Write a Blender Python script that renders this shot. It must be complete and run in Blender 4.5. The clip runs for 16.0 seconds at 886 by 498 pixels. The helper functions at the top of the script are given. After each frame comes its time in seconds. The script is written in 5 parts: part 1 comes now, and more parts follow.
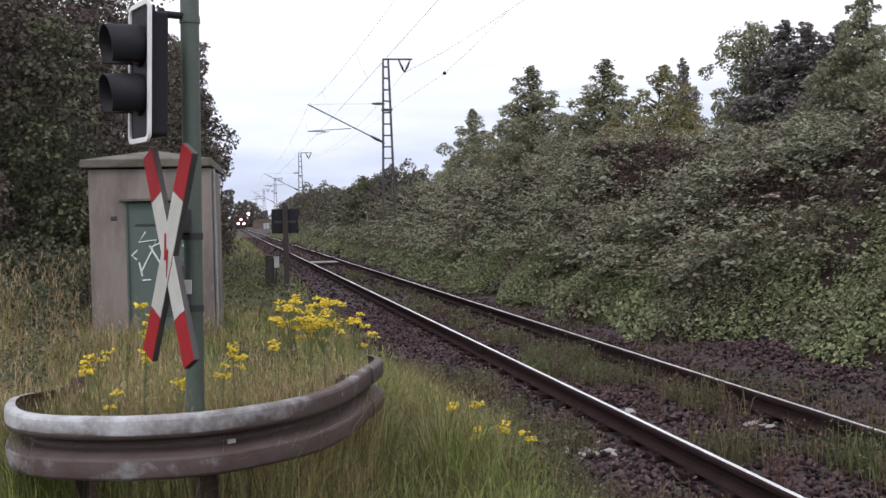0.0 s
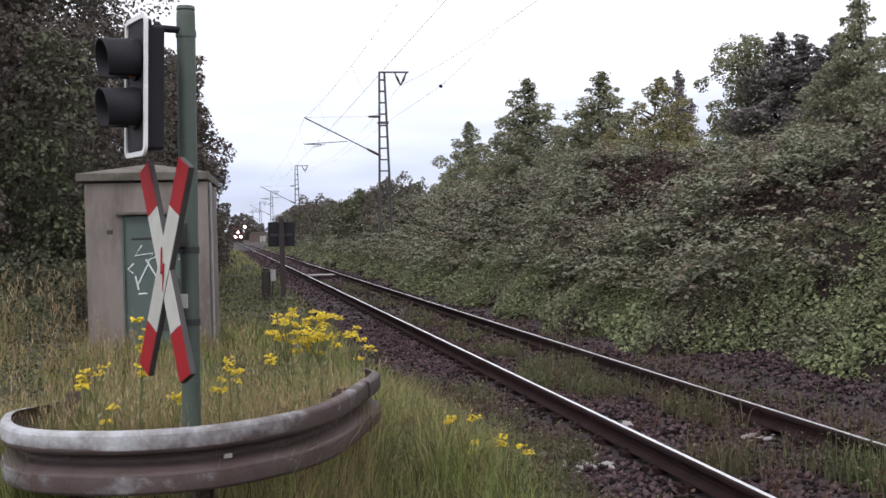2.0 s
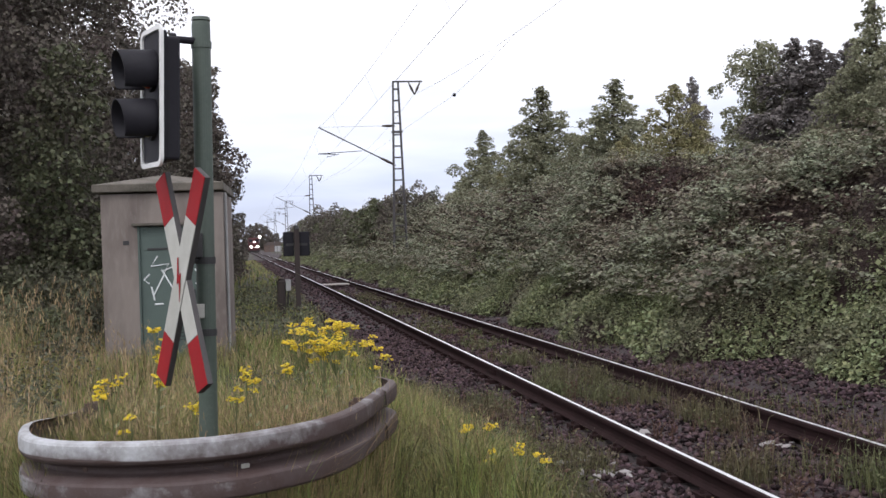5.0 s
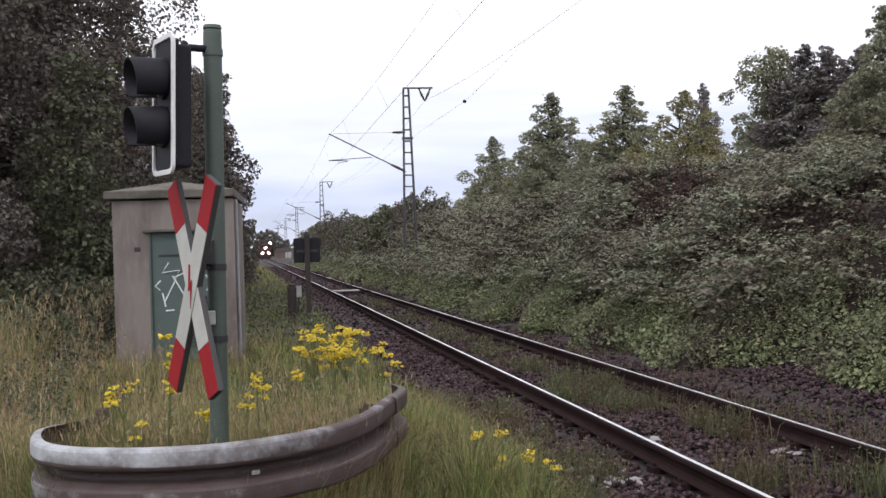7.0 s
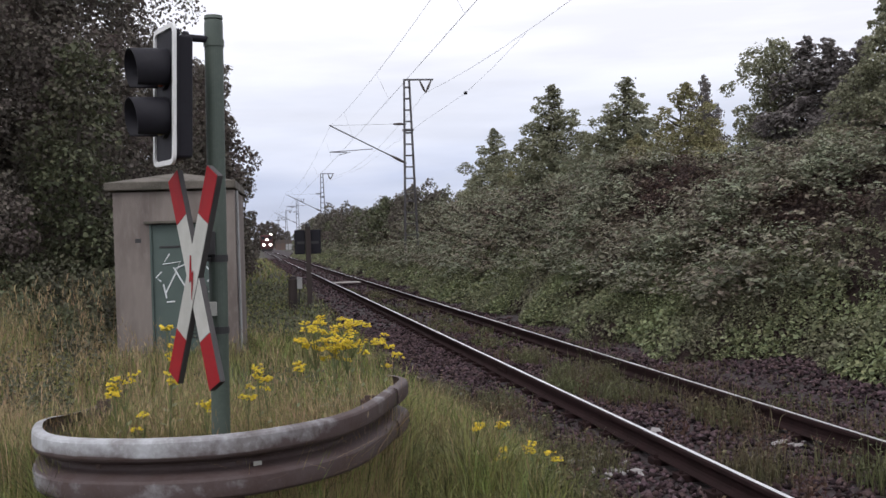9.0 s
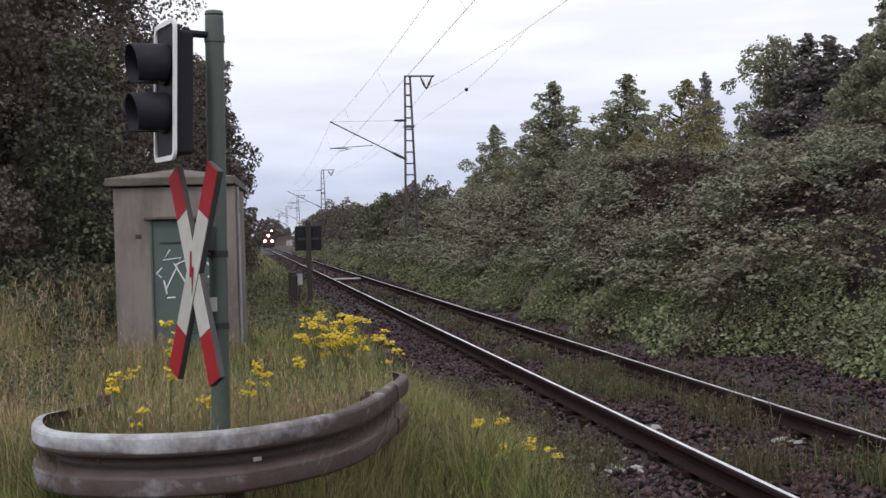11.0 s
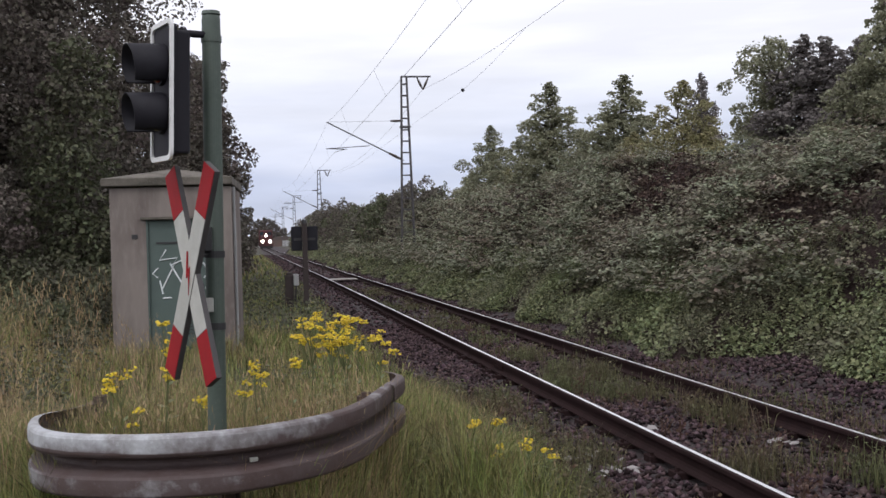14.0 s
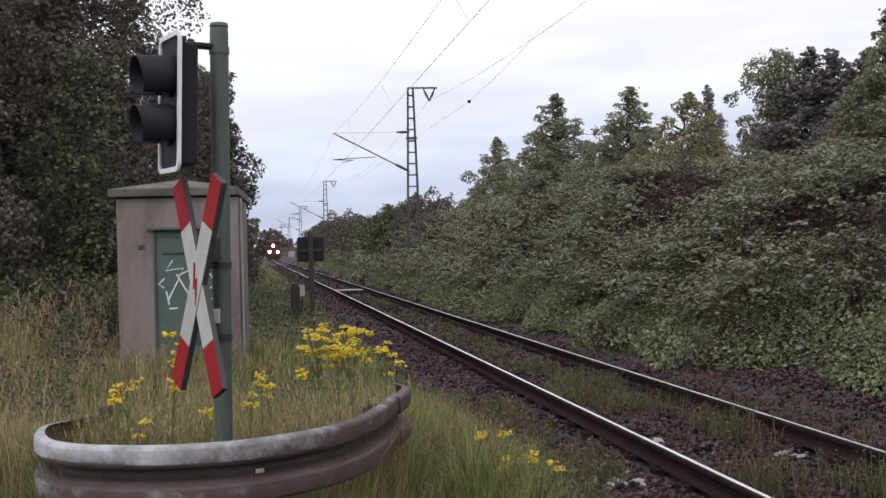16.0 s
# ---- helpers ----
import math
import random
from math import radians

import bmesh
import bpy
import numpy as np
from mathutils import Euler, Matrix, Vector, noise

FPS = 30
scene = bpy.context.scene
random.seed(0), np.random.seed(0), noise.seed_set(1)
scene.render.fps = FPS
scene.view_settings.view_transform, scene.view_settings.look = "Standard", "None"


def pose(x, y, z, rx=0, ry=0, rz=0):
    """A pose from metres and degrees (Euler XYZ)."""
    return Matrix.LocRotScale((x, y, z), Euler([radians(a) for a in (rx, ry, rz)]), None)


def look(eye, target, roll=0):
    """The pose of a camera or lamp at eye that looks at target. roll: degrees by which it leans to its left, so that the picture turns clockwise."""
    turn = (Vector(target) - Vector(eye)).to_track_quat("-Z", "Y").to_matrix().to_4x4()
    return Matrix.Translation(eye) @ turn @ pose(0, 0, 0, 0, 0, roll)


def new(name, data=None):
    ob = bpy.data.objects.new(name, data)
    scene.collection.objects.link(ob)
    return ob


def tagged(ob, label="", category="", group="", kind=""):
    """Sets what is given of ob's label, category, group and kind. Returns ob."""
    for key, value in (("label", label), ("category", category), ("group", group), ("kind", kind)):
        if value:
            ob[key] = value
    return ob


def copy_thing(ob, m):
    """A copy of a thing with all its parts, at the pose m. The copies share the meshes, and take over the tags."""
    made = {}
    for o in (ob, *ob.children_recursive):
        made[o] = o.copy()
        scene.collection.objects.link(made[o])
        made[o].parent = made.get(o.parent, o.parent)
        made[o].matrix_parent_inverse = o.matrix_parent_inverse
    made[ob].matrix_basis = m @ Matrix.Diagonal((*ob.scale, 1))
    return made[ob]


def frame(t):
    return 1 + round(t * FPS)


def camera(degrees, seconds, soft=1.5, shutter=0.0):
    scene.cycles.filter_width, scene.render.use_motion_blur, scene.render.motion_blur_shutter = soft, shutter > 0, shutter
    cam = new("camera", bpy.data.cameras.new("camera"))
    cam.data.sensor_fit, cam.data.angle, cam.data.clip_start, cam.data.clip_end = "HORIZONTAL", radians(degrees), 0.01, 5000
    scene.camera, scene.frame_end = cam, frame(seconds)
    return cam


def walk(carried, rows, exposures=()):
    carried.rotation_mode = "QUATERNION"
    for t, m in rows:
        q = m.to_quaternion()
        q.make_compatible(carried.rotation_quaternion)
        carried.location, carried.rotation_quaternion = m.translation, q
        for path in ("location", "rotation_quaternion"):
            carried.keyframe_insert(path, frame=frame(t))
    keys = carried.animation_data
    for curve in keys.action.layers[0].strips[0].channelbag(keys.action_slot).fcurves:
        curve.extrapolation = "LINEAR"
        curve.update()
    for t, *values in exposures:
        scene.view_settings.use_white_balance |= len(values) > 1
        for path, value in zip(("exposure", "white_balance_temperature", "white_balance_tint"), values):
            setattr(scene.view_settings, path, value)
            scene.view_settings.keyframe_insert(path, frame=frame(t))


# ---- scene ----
cam = camera(42.9, 16.0, soft=1.55)
# seconds, eye x y z, yaw, pitch, lean
PATH = [
    (0.0, 0.011, -0.012, 1.647, -10.46, -1.39, 1.32),
    (0.5, 0.010, 0.003, 1.649, -10.50, -1.32, 1.38),
    (1.0, 0.012, -0.007, 1.650, -10.47, -1.14, 1.35),
    (1.5, 0.011, -0.018, 1.650, -10.52, -0.89, 1.47),
    (2.0, 0.011, -0.006, 1.651, -10.64, -0.76, 1.47),
    (2.5, 0.010, -0.006, 1.654, -10.68, -0.57, 1.61),
    (3.0, 0.011, -0.014, 1.650, -10.60, -0.57, 1.58),
    (3.5, 0.011, -0.006, 1.649, -10.40, -0.69, 1.62),
    (4.0, 0.010, -0.000, 1.649, -10.35, -0.62, 1.71),
    (6.5, -0.000, 0.002, 1.653, -9.23, 0.05, 1.96),
    (7.0, 0.004, -0.010, 1.654, -9.38, 0.04, 1.84),
    (7.5, 0.002, -0.003, 1.652, -9.30, -0.22, 1.87),
    (8.0, -0.001, 0.001, 1.650, -9.22, -0.41, 1.78),
    (8.5, 0.003, -0.009, 1.652, -9.31, -0.22, 1.82),
    (9.0, -0.000, -0.000, 1.650, -9.35, -0.37, 1.80),
    (11.5, 0.001, 0.000, 1.648, -9.32, -0.54, 1.65),
    (12.0, 0.001, 0.006, 1.650, -9.32, -0.40, 1.68),
    (12.5, 0.002, -0.001, 1.652, -9.47, -0.45, 1.67),
    (13.0, 0.002, -0.007, 1.648, -9.57, -0.45, 1.65),
    (13.5, 0.001, -0.003, 1.648, -9.52, -0.58, 1.61),
    (14.0, -0.002, 0.004, 1.648, -9.52, -0.52, 1.60),
    (14.5, -0.001, -0.001, 1.652, -9.41, -0.51, 1.56),
    (15.0, -0.004, 0.001, 1.650, -9.36, -0.21, 1.67),
    (15.5, -0.004, 0.003, 1.650, -9.47, 0.04, 1.48),
    (16.0, -0.006, -0.001, 1.652, -9.22, 0.05, 1.44),
]
walk(cam, [(t, pose(x, y, z, 90 + p, r, w)) for t, x, y, z, w, p, r in PATH],
     exposures=[(t, v, 6300, 12.5) for t, v in ((0.0, 0.27), (2.0, 0.29), (4.2, 0.31), (6.5, 0.29), (7.0, 0.23), (7.5, 0.05), (8.0, 0.02), (9.0, 0.02), (13.0, 0.01), (16.0, 0.04))])

# ---------------------------------------------------------------- light
world = bpy.data.worlds.new("overcast_sky")
scene.world = world
world.use_nodes = True
wn, wl = world.node_tree.nodes, world.node_tree.links
wn.clear()
w_out = wn.new("ShaderNodeOutputWorld")
w_bg = wn.new("ShaderNodeBackground")
w_sky = wn.new("ShaderNodeTexSky")
w_sky.sky_type = "NISHITA"
w_sky.sun_disc = False
w_sky.sun_elevation, w_sky.sun_rotation = radians(48), radians(215)
w_scale = wn.new("ShaderNodeMix")
w_scale.data_type, w_scale.blend_type = "RGBA", "MULTIPLY"
w_scale.inputs[0].default_value = 1.0
w_scale.inputs[7].default_value = (0.1, 0.1, 0.1, 1)
w_tc = wn.new("ShaderNodeTexCoord")
w_sep = wn.new("ShaderNodeSeparateXYZ")
w_ramp = wn.new("ShaderNodeValToRGB")
w_map = wn.new("ShaderNodeMapping")
w_map.inputs["Scale"].default_value = (1.6, 1.6, 9.0)
w_noise = wn.new("ShaderNodeTexNoise")
w_noise.inputs["Scale"].default_value = 1.7
w_noise.inputs["Detail"].default_value = 6
w_cloud = wn.new("ShaderNodeMix")
w_cloud.data_type, w_cloud.blend_type = "RGBA", "MIX"
w_mix = wn.new("ShaderNodeMix")
w_mix.data_type = "RGBA"
w_mix.inputs[0].default_value = 0.93
e = w_ramp.color_ramp.elements
e[0].position, e[0].color = 0.0, (0.60, 0.65, 0.79, 1)
e[1].position, e[1].color = 0.215, (1.12, 1.11, 1.14, 1)
m1 = e.new(0.06)
m1.color = (0.59, 0.64, 0.79, 1)
m2 = e.new(0.11)
m2.color = (0.78, 0.81, 0.91, 1)
m3 = e.new(0.16)
m3.color = (0.98, 0.98, 1.03, 1)
w_n2 = wn.new("ShaderNodeMapRange")
w_n2.inputs[1].default_value, w_n2.inputs[2].default_value = 0.40, 0.66
w_n2.inputs[3].default_value, w_n2.inputs[4].default_value = 0.0, 0.6
wl.new(w_tc.outputs["Generated"], w_sep.inputs[0])
wl.new(w_sep.outputs["Z"], w_ramp.inputs[0])
wl.new(w_tc.outputs["Generated"], w_map.inputs[0])
wl.new(w_map.outputs[0], w_noise.inputs["Vector"])
wl.new(w_noise.outputs[0], w_n2.inputs[0])
wl.new(w_n2.outputs[0], w_cloud.inputs[0])
wl.new(w_ramp.outputs[0], w_cloud.inputs[6])
w_cloud.inputs[7].default_value = (0.98, 0.98, 1.03, 1)
wl.new(w_sky.outputs[0], w_scale.inputs[6])
wl.new(w_scale.outputs[2], w_mix.inputs[6])
w_map2 = wn.new("ShaderNodeMapping")
w_map2.inputs["Scale"].default_value = (2.2, 2.2, 16.0)
w_band = wn.new("ShaderNodeTexNoise")
w_band.inputs["Scale"].default_value = 1.9
w_band.inputs["Detail"].default_value = 5
w_n3 = wn.new("ShaderNodeMapRange")
w_n3.inputs[1].default_value, w_n3.inputs[2].default_value = 0.38, 0.62
w_n3.inputs[3].default_value, w_n3.inputs[4].default_value = 0.95, 1.10
w_shade = wn.new("ShaderNodeMix")
w_shade.data_type, w_shade.blend_type = "RGBA", "MULTIPLY"
w_shade.inputs[0].default_value = 1.0
wl.new(w_tc.outputs["Generated"], w_map2.inputs[0])
wl.new(w_map2.outputs[0], w_band.inputs["Vector"])
wl.new(w_band.outputs[0], w_n3.inputs[0])
wl.new(w_cloud.outputs[2], w_shade.inputs[6])
wl.new(w_n3.outputs[0], w_shade.inputs[7])
wl.new(w_shade.outputs[2], w_mix.inputs[7])
wl.new(w_mix.outputs[2], w_bg.inputs["Color"])
w_bg.inputs["Strength"].default_value = 1.0
wl.new(w_bg.outputs[0], w_out.inputs[0])

sun_data = bpy.data.lights.new("sun", "SUN")
sun_data.energy, sun_data.angle, sun_data.color = 0.9, radians(25), (1.0, 0.97, 0.92)
sun = new("sun", sun_data)
sun.matrix_basis = look((-20, -28, 40), (0, 0, 0))


# ---------------------------------------------------------------- materials
def material(name, base, rough=0.7, metal=0.0, second=None, scale=6.0, amount=0.5, fine=60.0, bump=0.2, bump_scale=40.0,
             island=0.0, obrand=0.0, translucent=0.0, emit=0.0, third=None, spec=0.5, stretch=(1, 1, 1), relief=0.01):
    """Node material: base colour mixed with second by a broad noise, third by a fine one, with grain relief."""
    m = bpy.data.materials.new(name)
    m.use_nodes = True
    n, l = m.node_tree.nodes, m.node_tree.links
    b = n["Principled BSDF"]
    b.inputs["Roughness"].default_value = rough
    b.inputs["Metallic"].default_value = metal
    b.inputs["Specular IOR Level"].default_value = spec
    tc = n.new("ShaderNodeTexCoord")
    mp = n.new("ShaderNodeMapping")
    mp.inputs["Scale"].default_value = stretch
    l.new(tc.outputs["Object"], mp.inputs[0])
    second = second or tuple(c * 0.7 for c in base)
    third = third or tuple(c * 1.25 for c in base)
    col = None
    prev = (*base, 1)
    for nm, colour, sc, lo, hi in (("broad", second, scale, 0.42, 0.62), ("fine", third, fine, 0.5, 0.75)):
        t = n.new("ShaderNodeTexNoise")
        t.inputs["Scale"].default_value = sc
        t.inputs["Detail"].default_value = 5
        l.new(mp.outputs[0], t.inputs["Vector"])
        r = n.new("ShaderNodeMapRange")
        r.inputs[1].default_value, r.inputs[2].default_value = lo, hi
        r.inputs[4].default_value = amount if nm == "broad" else amount * 0.6
        l.new(t.outputs[0], r.inputs[0])
        x = n.new("ShaderNodeMix")
        x.data_type = "RGBA"
        l.new(r.outputs[0], x.inputs[0])
        if col is None:
            x.inputs[6].default_value = prev
        else:
            l.new(col, x.inputs[6])
        x.inputs[7].default_value = (*colour, 1)
        col = x.outputs[2]
    if island or obrand:
        src_node = n.new("ShaderNodeNewGeometry") if island else n.new("ShaderNodeObjectInfo")
        rnd = src_node.outputs["Random Per Island"] if island else src_node.outputs["Random"]
        amt = island or obrand
        hsv = n.new("ShaderNodeHueSaturation")
        mr = n.new("ShaderNodeMapRange")
        mr.inputs[3].default_value, mr.inputs[4].default_value = 1 - amt, 1 + amt
        l.new(rnd, mr.inputs[0])
        mul = n.new("ShaderNodeMath")
        mul.operation = "MULTIPLY"
        mul.inputs[1].default_value = 37.7
        l.new(rnd, mul.inputs[0])
        fr = n.new("ShaderNodeMath")
        fr.operation = "FRACT"
        l.new(mul.outputs[0], fr.inputs[0])
        mh = n.new("ShaderNodeMapRange")
        mh.inputs[3].default_value, mh.inputs[4].default_value = 0.5 - 0.05 * amt, 0.5 + 0.04 * amt
        l.new(fr.outputs[0], mh.inputs[0])
        l.new(mr.outputs[0], hsv.inputs["Value"])
        l.new(mh.outputs[0], hsv.inputs["Hue"])
        l.new(col, hsv.inputs["Color"])
        col = hsv.outputs[0]
    l.new(col, b.inputs["Base Color"])
    if bump:
        t = n.new("ShaderNodeTexNoise")
        t.inputs["Scale"].default_value = bump_scale
        t.inputs["Detail"].default_value = 4
        l.new(mp.outputs[0], t.inputs["Vector"])
        bp = n.new("ShaderNodeBump")
        bp.inputs["Strength"].default_value = bump
        bp.inputs["Distance"].default_value = relief
        l.new(t.outputs[0], bp.inputs["Height"])
        l.new(bp.outputs[0], b.inputs["Normal"])
    if emit:
        b.inputs["Emission Color"].default_value = (*base, 1)
        b.inputs["Emission Strength"].default_value = emit
    if translucent:
        tr = n.new("ShaderNodeBsdfTranslucent")
        l.new(col, tr.inputs["Color"])
        mx = n.new("ShaderNodeMixShader")
        mx.inputs[0].default_value = translucent
        l.new(b.outputs[0], mx.inputs[1])
        l.new(tr.outputs[0], mx.inputs[2])
        l.new(mx.outputs[0], n["Material Output"].inputs["Surface"])
    return m


def leaf_material(name, base, second, third, island=0.45, rough=0.55, scale=0.5, translucent=0.25, spec=0.35):
    return material(name, base, rough, second=second, third=third, scale=scale, fine=2.5, amount=0.8, bump=0, island=island,
                    translucent=translucent, spec=spec)


LEAF_BRAMBLE = leaf_material("bramble_leaf", (0.206, 0.225, 0.150), (0.190, 0.140, 0.112), (0.285, 0.305, 0.215), 0.55, scale=0.9, rough=0.55, spec=0.2)
# Brownish bramble leaf toned down: the shade inside the thicket is in this colour.
LEAF_INNER = leaf_material("shade_toned_bramble_leaf", (0.085, 0.070, 0.056), (0.095, 0.058, 0.050), (0.105, 0.105, 0.070), 0.5, rough=0.7, spec=0.15)
LEAF_NETTLE = leaf_material("nettle_leaf", (0.195, 0.222, 0.114), (0.155, 0.142, 0.100), (0.255, 0.285, 0.152), 0.6, spec=0.2)
LEAF_DARK = leaf_material("dark_tree_leaf", (0.140, 0.126, 0.106), (0.132, 0.102, 0.096), (0.20, 0.205, 0.125), 0.45, rough=0.7, spec=0.15)
LEAF_UNDER = leaf_material("undergrowth_leaf", (0.102, 0.112, 0.064), (0.086, 0.078, 0.058), (0.145, 0.158, 0.085), 0.6, spec=0.2)
LEAF_MID = leaf_material("tree_leaf", (0.272, 0.276, 0.185), (0.215, 0.216, 0.15), (0.32, 0.312, 0.195), 0.45, translucent=0.4, rough=0.7, spec=0.15)
LEAF_YELLOW = leaf_material("yellowish_tree_leaf", (0.295, 0.275, 0.15), (0.235, 0.225, 0.135), (0.34, 0.315, 0.17), 0.45, translucent=0.4, rough=0.7, spec=0.15)
LEAF_PURPLE = leaf_material("purple_tree_leaf", (0.195, 0.174, 0.168), (0.16, 0.145, 0.142), (0.22, 0.218, 0.175), 0.45, rough=0.7, spec=0.15)
GRASS = leaf_material("green_grass", (0.172, 0.205, 0.060), (0.22, 0.195, 0.088), (0.135, 0.185, 0.053), 0.85, scale=1.8)
GRASS_DRY = leaf_material("dry_grass", (0.39, 0.295, 0.165), (0.26, 0.19, 0.10), (0.48, 0.385, 0.235), 0.5)
DEAD = leaf_material("dead_stalk", (0.105, 0.062, 0.045), (0.075, 0.045, 0.036), (0.15, 0.10, 0.07), 0.4)
WEED = leaf_material("track_weed", (0.115, 0.125, 0.058), (0.12, 0.082, 0.055), (0.10, 0.12, 0.05), 0.6)
# Stem brown, darkened so that gaps between the leaves read as shaded hollows.
UNDERSTORY = material("shaded_thicket_base", (0.034, 0.023, 0.021), 0.95, second=(0.024, 0.017, 0.016), scale=3, bump=1.0, bump_scale=14, relief=0.1, spec=0.1)
BARK = material("bark", (0.075, 0.06, 0.048), 0.9, second=(0.045, 0.04, 0.035), scale=5, bump=0.8, bump_scale=30, stretch=(1, 1, 0.25))
STONE = material("ballast_stone", (0.062, 0.040, 0.043), 0.9, second=(0.038, 0.0235, 0.025), third=(0.21, 0.175, 0.175), scale=1.2, island=0.95, bump=0.4, bump_scale=60, spec=0.1)
PALE_STONE = material("pale_broken_concrete", (0.30, 0.28, 0.275), 0.9, bump=0.6, bump_scale=50)
RAIL_SIDE = material("rusty_rail", (0.030, 0.0175, 0.018), 0.9, second=(0.02, 0.013, 0.013), third=(0.058, 0.034, 0.030), scale=4, bump=0.4, bump_scale=70, spec=0.06)
RAIL_TOP = material("polished_rail_head", (0.95, 0.95, 0.97), 0.3, 1.0, second=(0.82, 0.82, 0.84), scale=2, bump=0.05)
SLEEPER = material("weathered_timber_sleeper", (0.062, 0.050, 0.046), 0.9, second=(0.04, 0.033, 0.031), third=(0.10, 0.082, 0.072), scale=4, obrand=0.3, bump=0.7, bump_scale=30, stretch=(0.2, 1, 1))
CONCRETE = material("rendered_concrete_wall", (0.238, 0.206, 0.186), 0.9, second=(0.138, 0.114, 0.105), third=(0.275, 0.246, 0.225), scale=2.2, amount=0.85, fine=16, bump=0.35, bump_scale=50, stretch=(1, 1, 0.3), spec=0.2)
ROOF_CON = material("mossy_concrete_roof", (0.145, 0.128, 0.108), 0.95, second=(0.062, 0.057, 0.045), third=(0.21, 0.19, 0.165), scale=3, amount=0.8, bump=0.6, bump_scale=30)
DOOR_GREEN = material("weathered_green_door_paint", (0.085, 0.118, 0.106), 0.6, second=(0.065, 0.09, 0.082), third=(0.105, 0.135, 0.122), scale=2, bump=0.15)
SPRAY = material("white_spray_paint", (0.72, 0.75, 0.76), 0.6, bump=0)
DARK_METAL = material("dark_metal", (0.035, 0.034, 0.036), 0.6, bump=0.1)
POLE_GREEN = material("green_painted_steel", (0.080, 0.102, 0.085), 0.55, second=(0.058, 0.082, 0.064), third=(0.12, 0.14, 0.12), scale=4, amount=0.6, bump=0.12)
SIG_BLACK = material("black_signal_plastic", (0.016, 0.015, 0.020), 0.6, second=(0.022, 0.022, 0.027), bump=0.1, spec=0.2)
SIG_WHITE = material("white_enamel", (0.78, 0.78, 0.77), 0.45, second=(0.62, 0.62, 0.6), scale=5, amount=0.4, bump=0.05)
SIGN_WHITE = material("dirty_white_sign_face", (0.50, 0.495, 0.455), 0.55, second=(0.37, 0.37, 0.33), third=(0.56, 0.55, 0.51), scale=5, amount=0.6, bump=0.05)
SIGN_RED = material("faded_red_sign_face", (0.32, 0.013, 0.018), 0.6, spec=0.2, second=(0.24, 0.012, 0.016), scale=5, amount=0.5, bump=0.05)
SIGN_BACK = material("grey_sign_back", (0.06, 0.055, 0.055), 0.7, bump=0.1)
RED_LENS = material("red_signal_lens", (0.20, 0.014, 0.014), 0.25, bump=0.2, bump_scale=90)
DULL_LENS = material("dark_signal_lens", (0.06, 0.05, 0.02), 0.25, bump=0.2, bump_scale=90)
WOOD_POST = material("old_timber_post", (0.045, 0.034, 0.032), 0.9, second=(0.03, 0.024, 0.023), bump=0.8, bump_scale=30, stretch=(1, 1, 0.2))
GREY_BOX = material("grey_box_paint", (0.40, 0.40, 0.40), 0.5, bump=0.1)
RUSTY = material("rusted_steel", (0.11, 0.072, 0.06), 0.8, second=(0.07, 0.05, 0.045), third=(0.17, 0.10, 0.075), scale=4, amount=0.8, bump=0.4)
MAST_GREY = material("weathered_mast_steel", (0.085, 0.08, 0.085), 0.7, second=(0.06, 0.055, 0.055), bump=0.1)
WIRE = material("overhead_wire", (0.30, 0.30, 0.32), 0.6, metal=0.5, bump=0)
INSULATOR = material("brown_insulator", (0.05, 0.035, 0.03), 0.4, bump=0)
FLOWER = material("yellow_ragwort_flower", (0.66, 0.50, 0.02), 0.6, second=(0.66, 0.46, 0.02), third=(0.85, 0.70, 0.05), scale=14, amount=0.7, island=0.25, bump=0, translucent=0.15)
STALK = material("weed_stalk", (0.13, 0.16, 0.06), 0.7, second=(0.15, 0.10, 0.06), scale=6, bump=0)
TRAIN_RED = material("dirty_red_engine_paint", (0.085, 0.022, 0.022), 0.7, second=(0.055, 0.018, 0.018), bump=0.1)
TRAIN_DARK = material("sooty_underframe", (0.035, 0.033, 0.033), 0.8, bump=0.2)
GLASS = material("dark_cab_glass", (0.02, 0.025, 0.03), 0.08, bump=0)
LAMP = material("lit_headlamp", (1.0, 0.95, 0.84), 0.3, emit=9.0, bump=0)
BRICK_FAR = material("distant_brown_brick", (0.14, 0.10, 0.085), 0.9, second=(0.15, 0.10, 0.08), bump=0.2)
BRICK_ROOF = material("distant_brown_roof", (0.12, 0.095, 0.085), 0.9, bump=0.2)


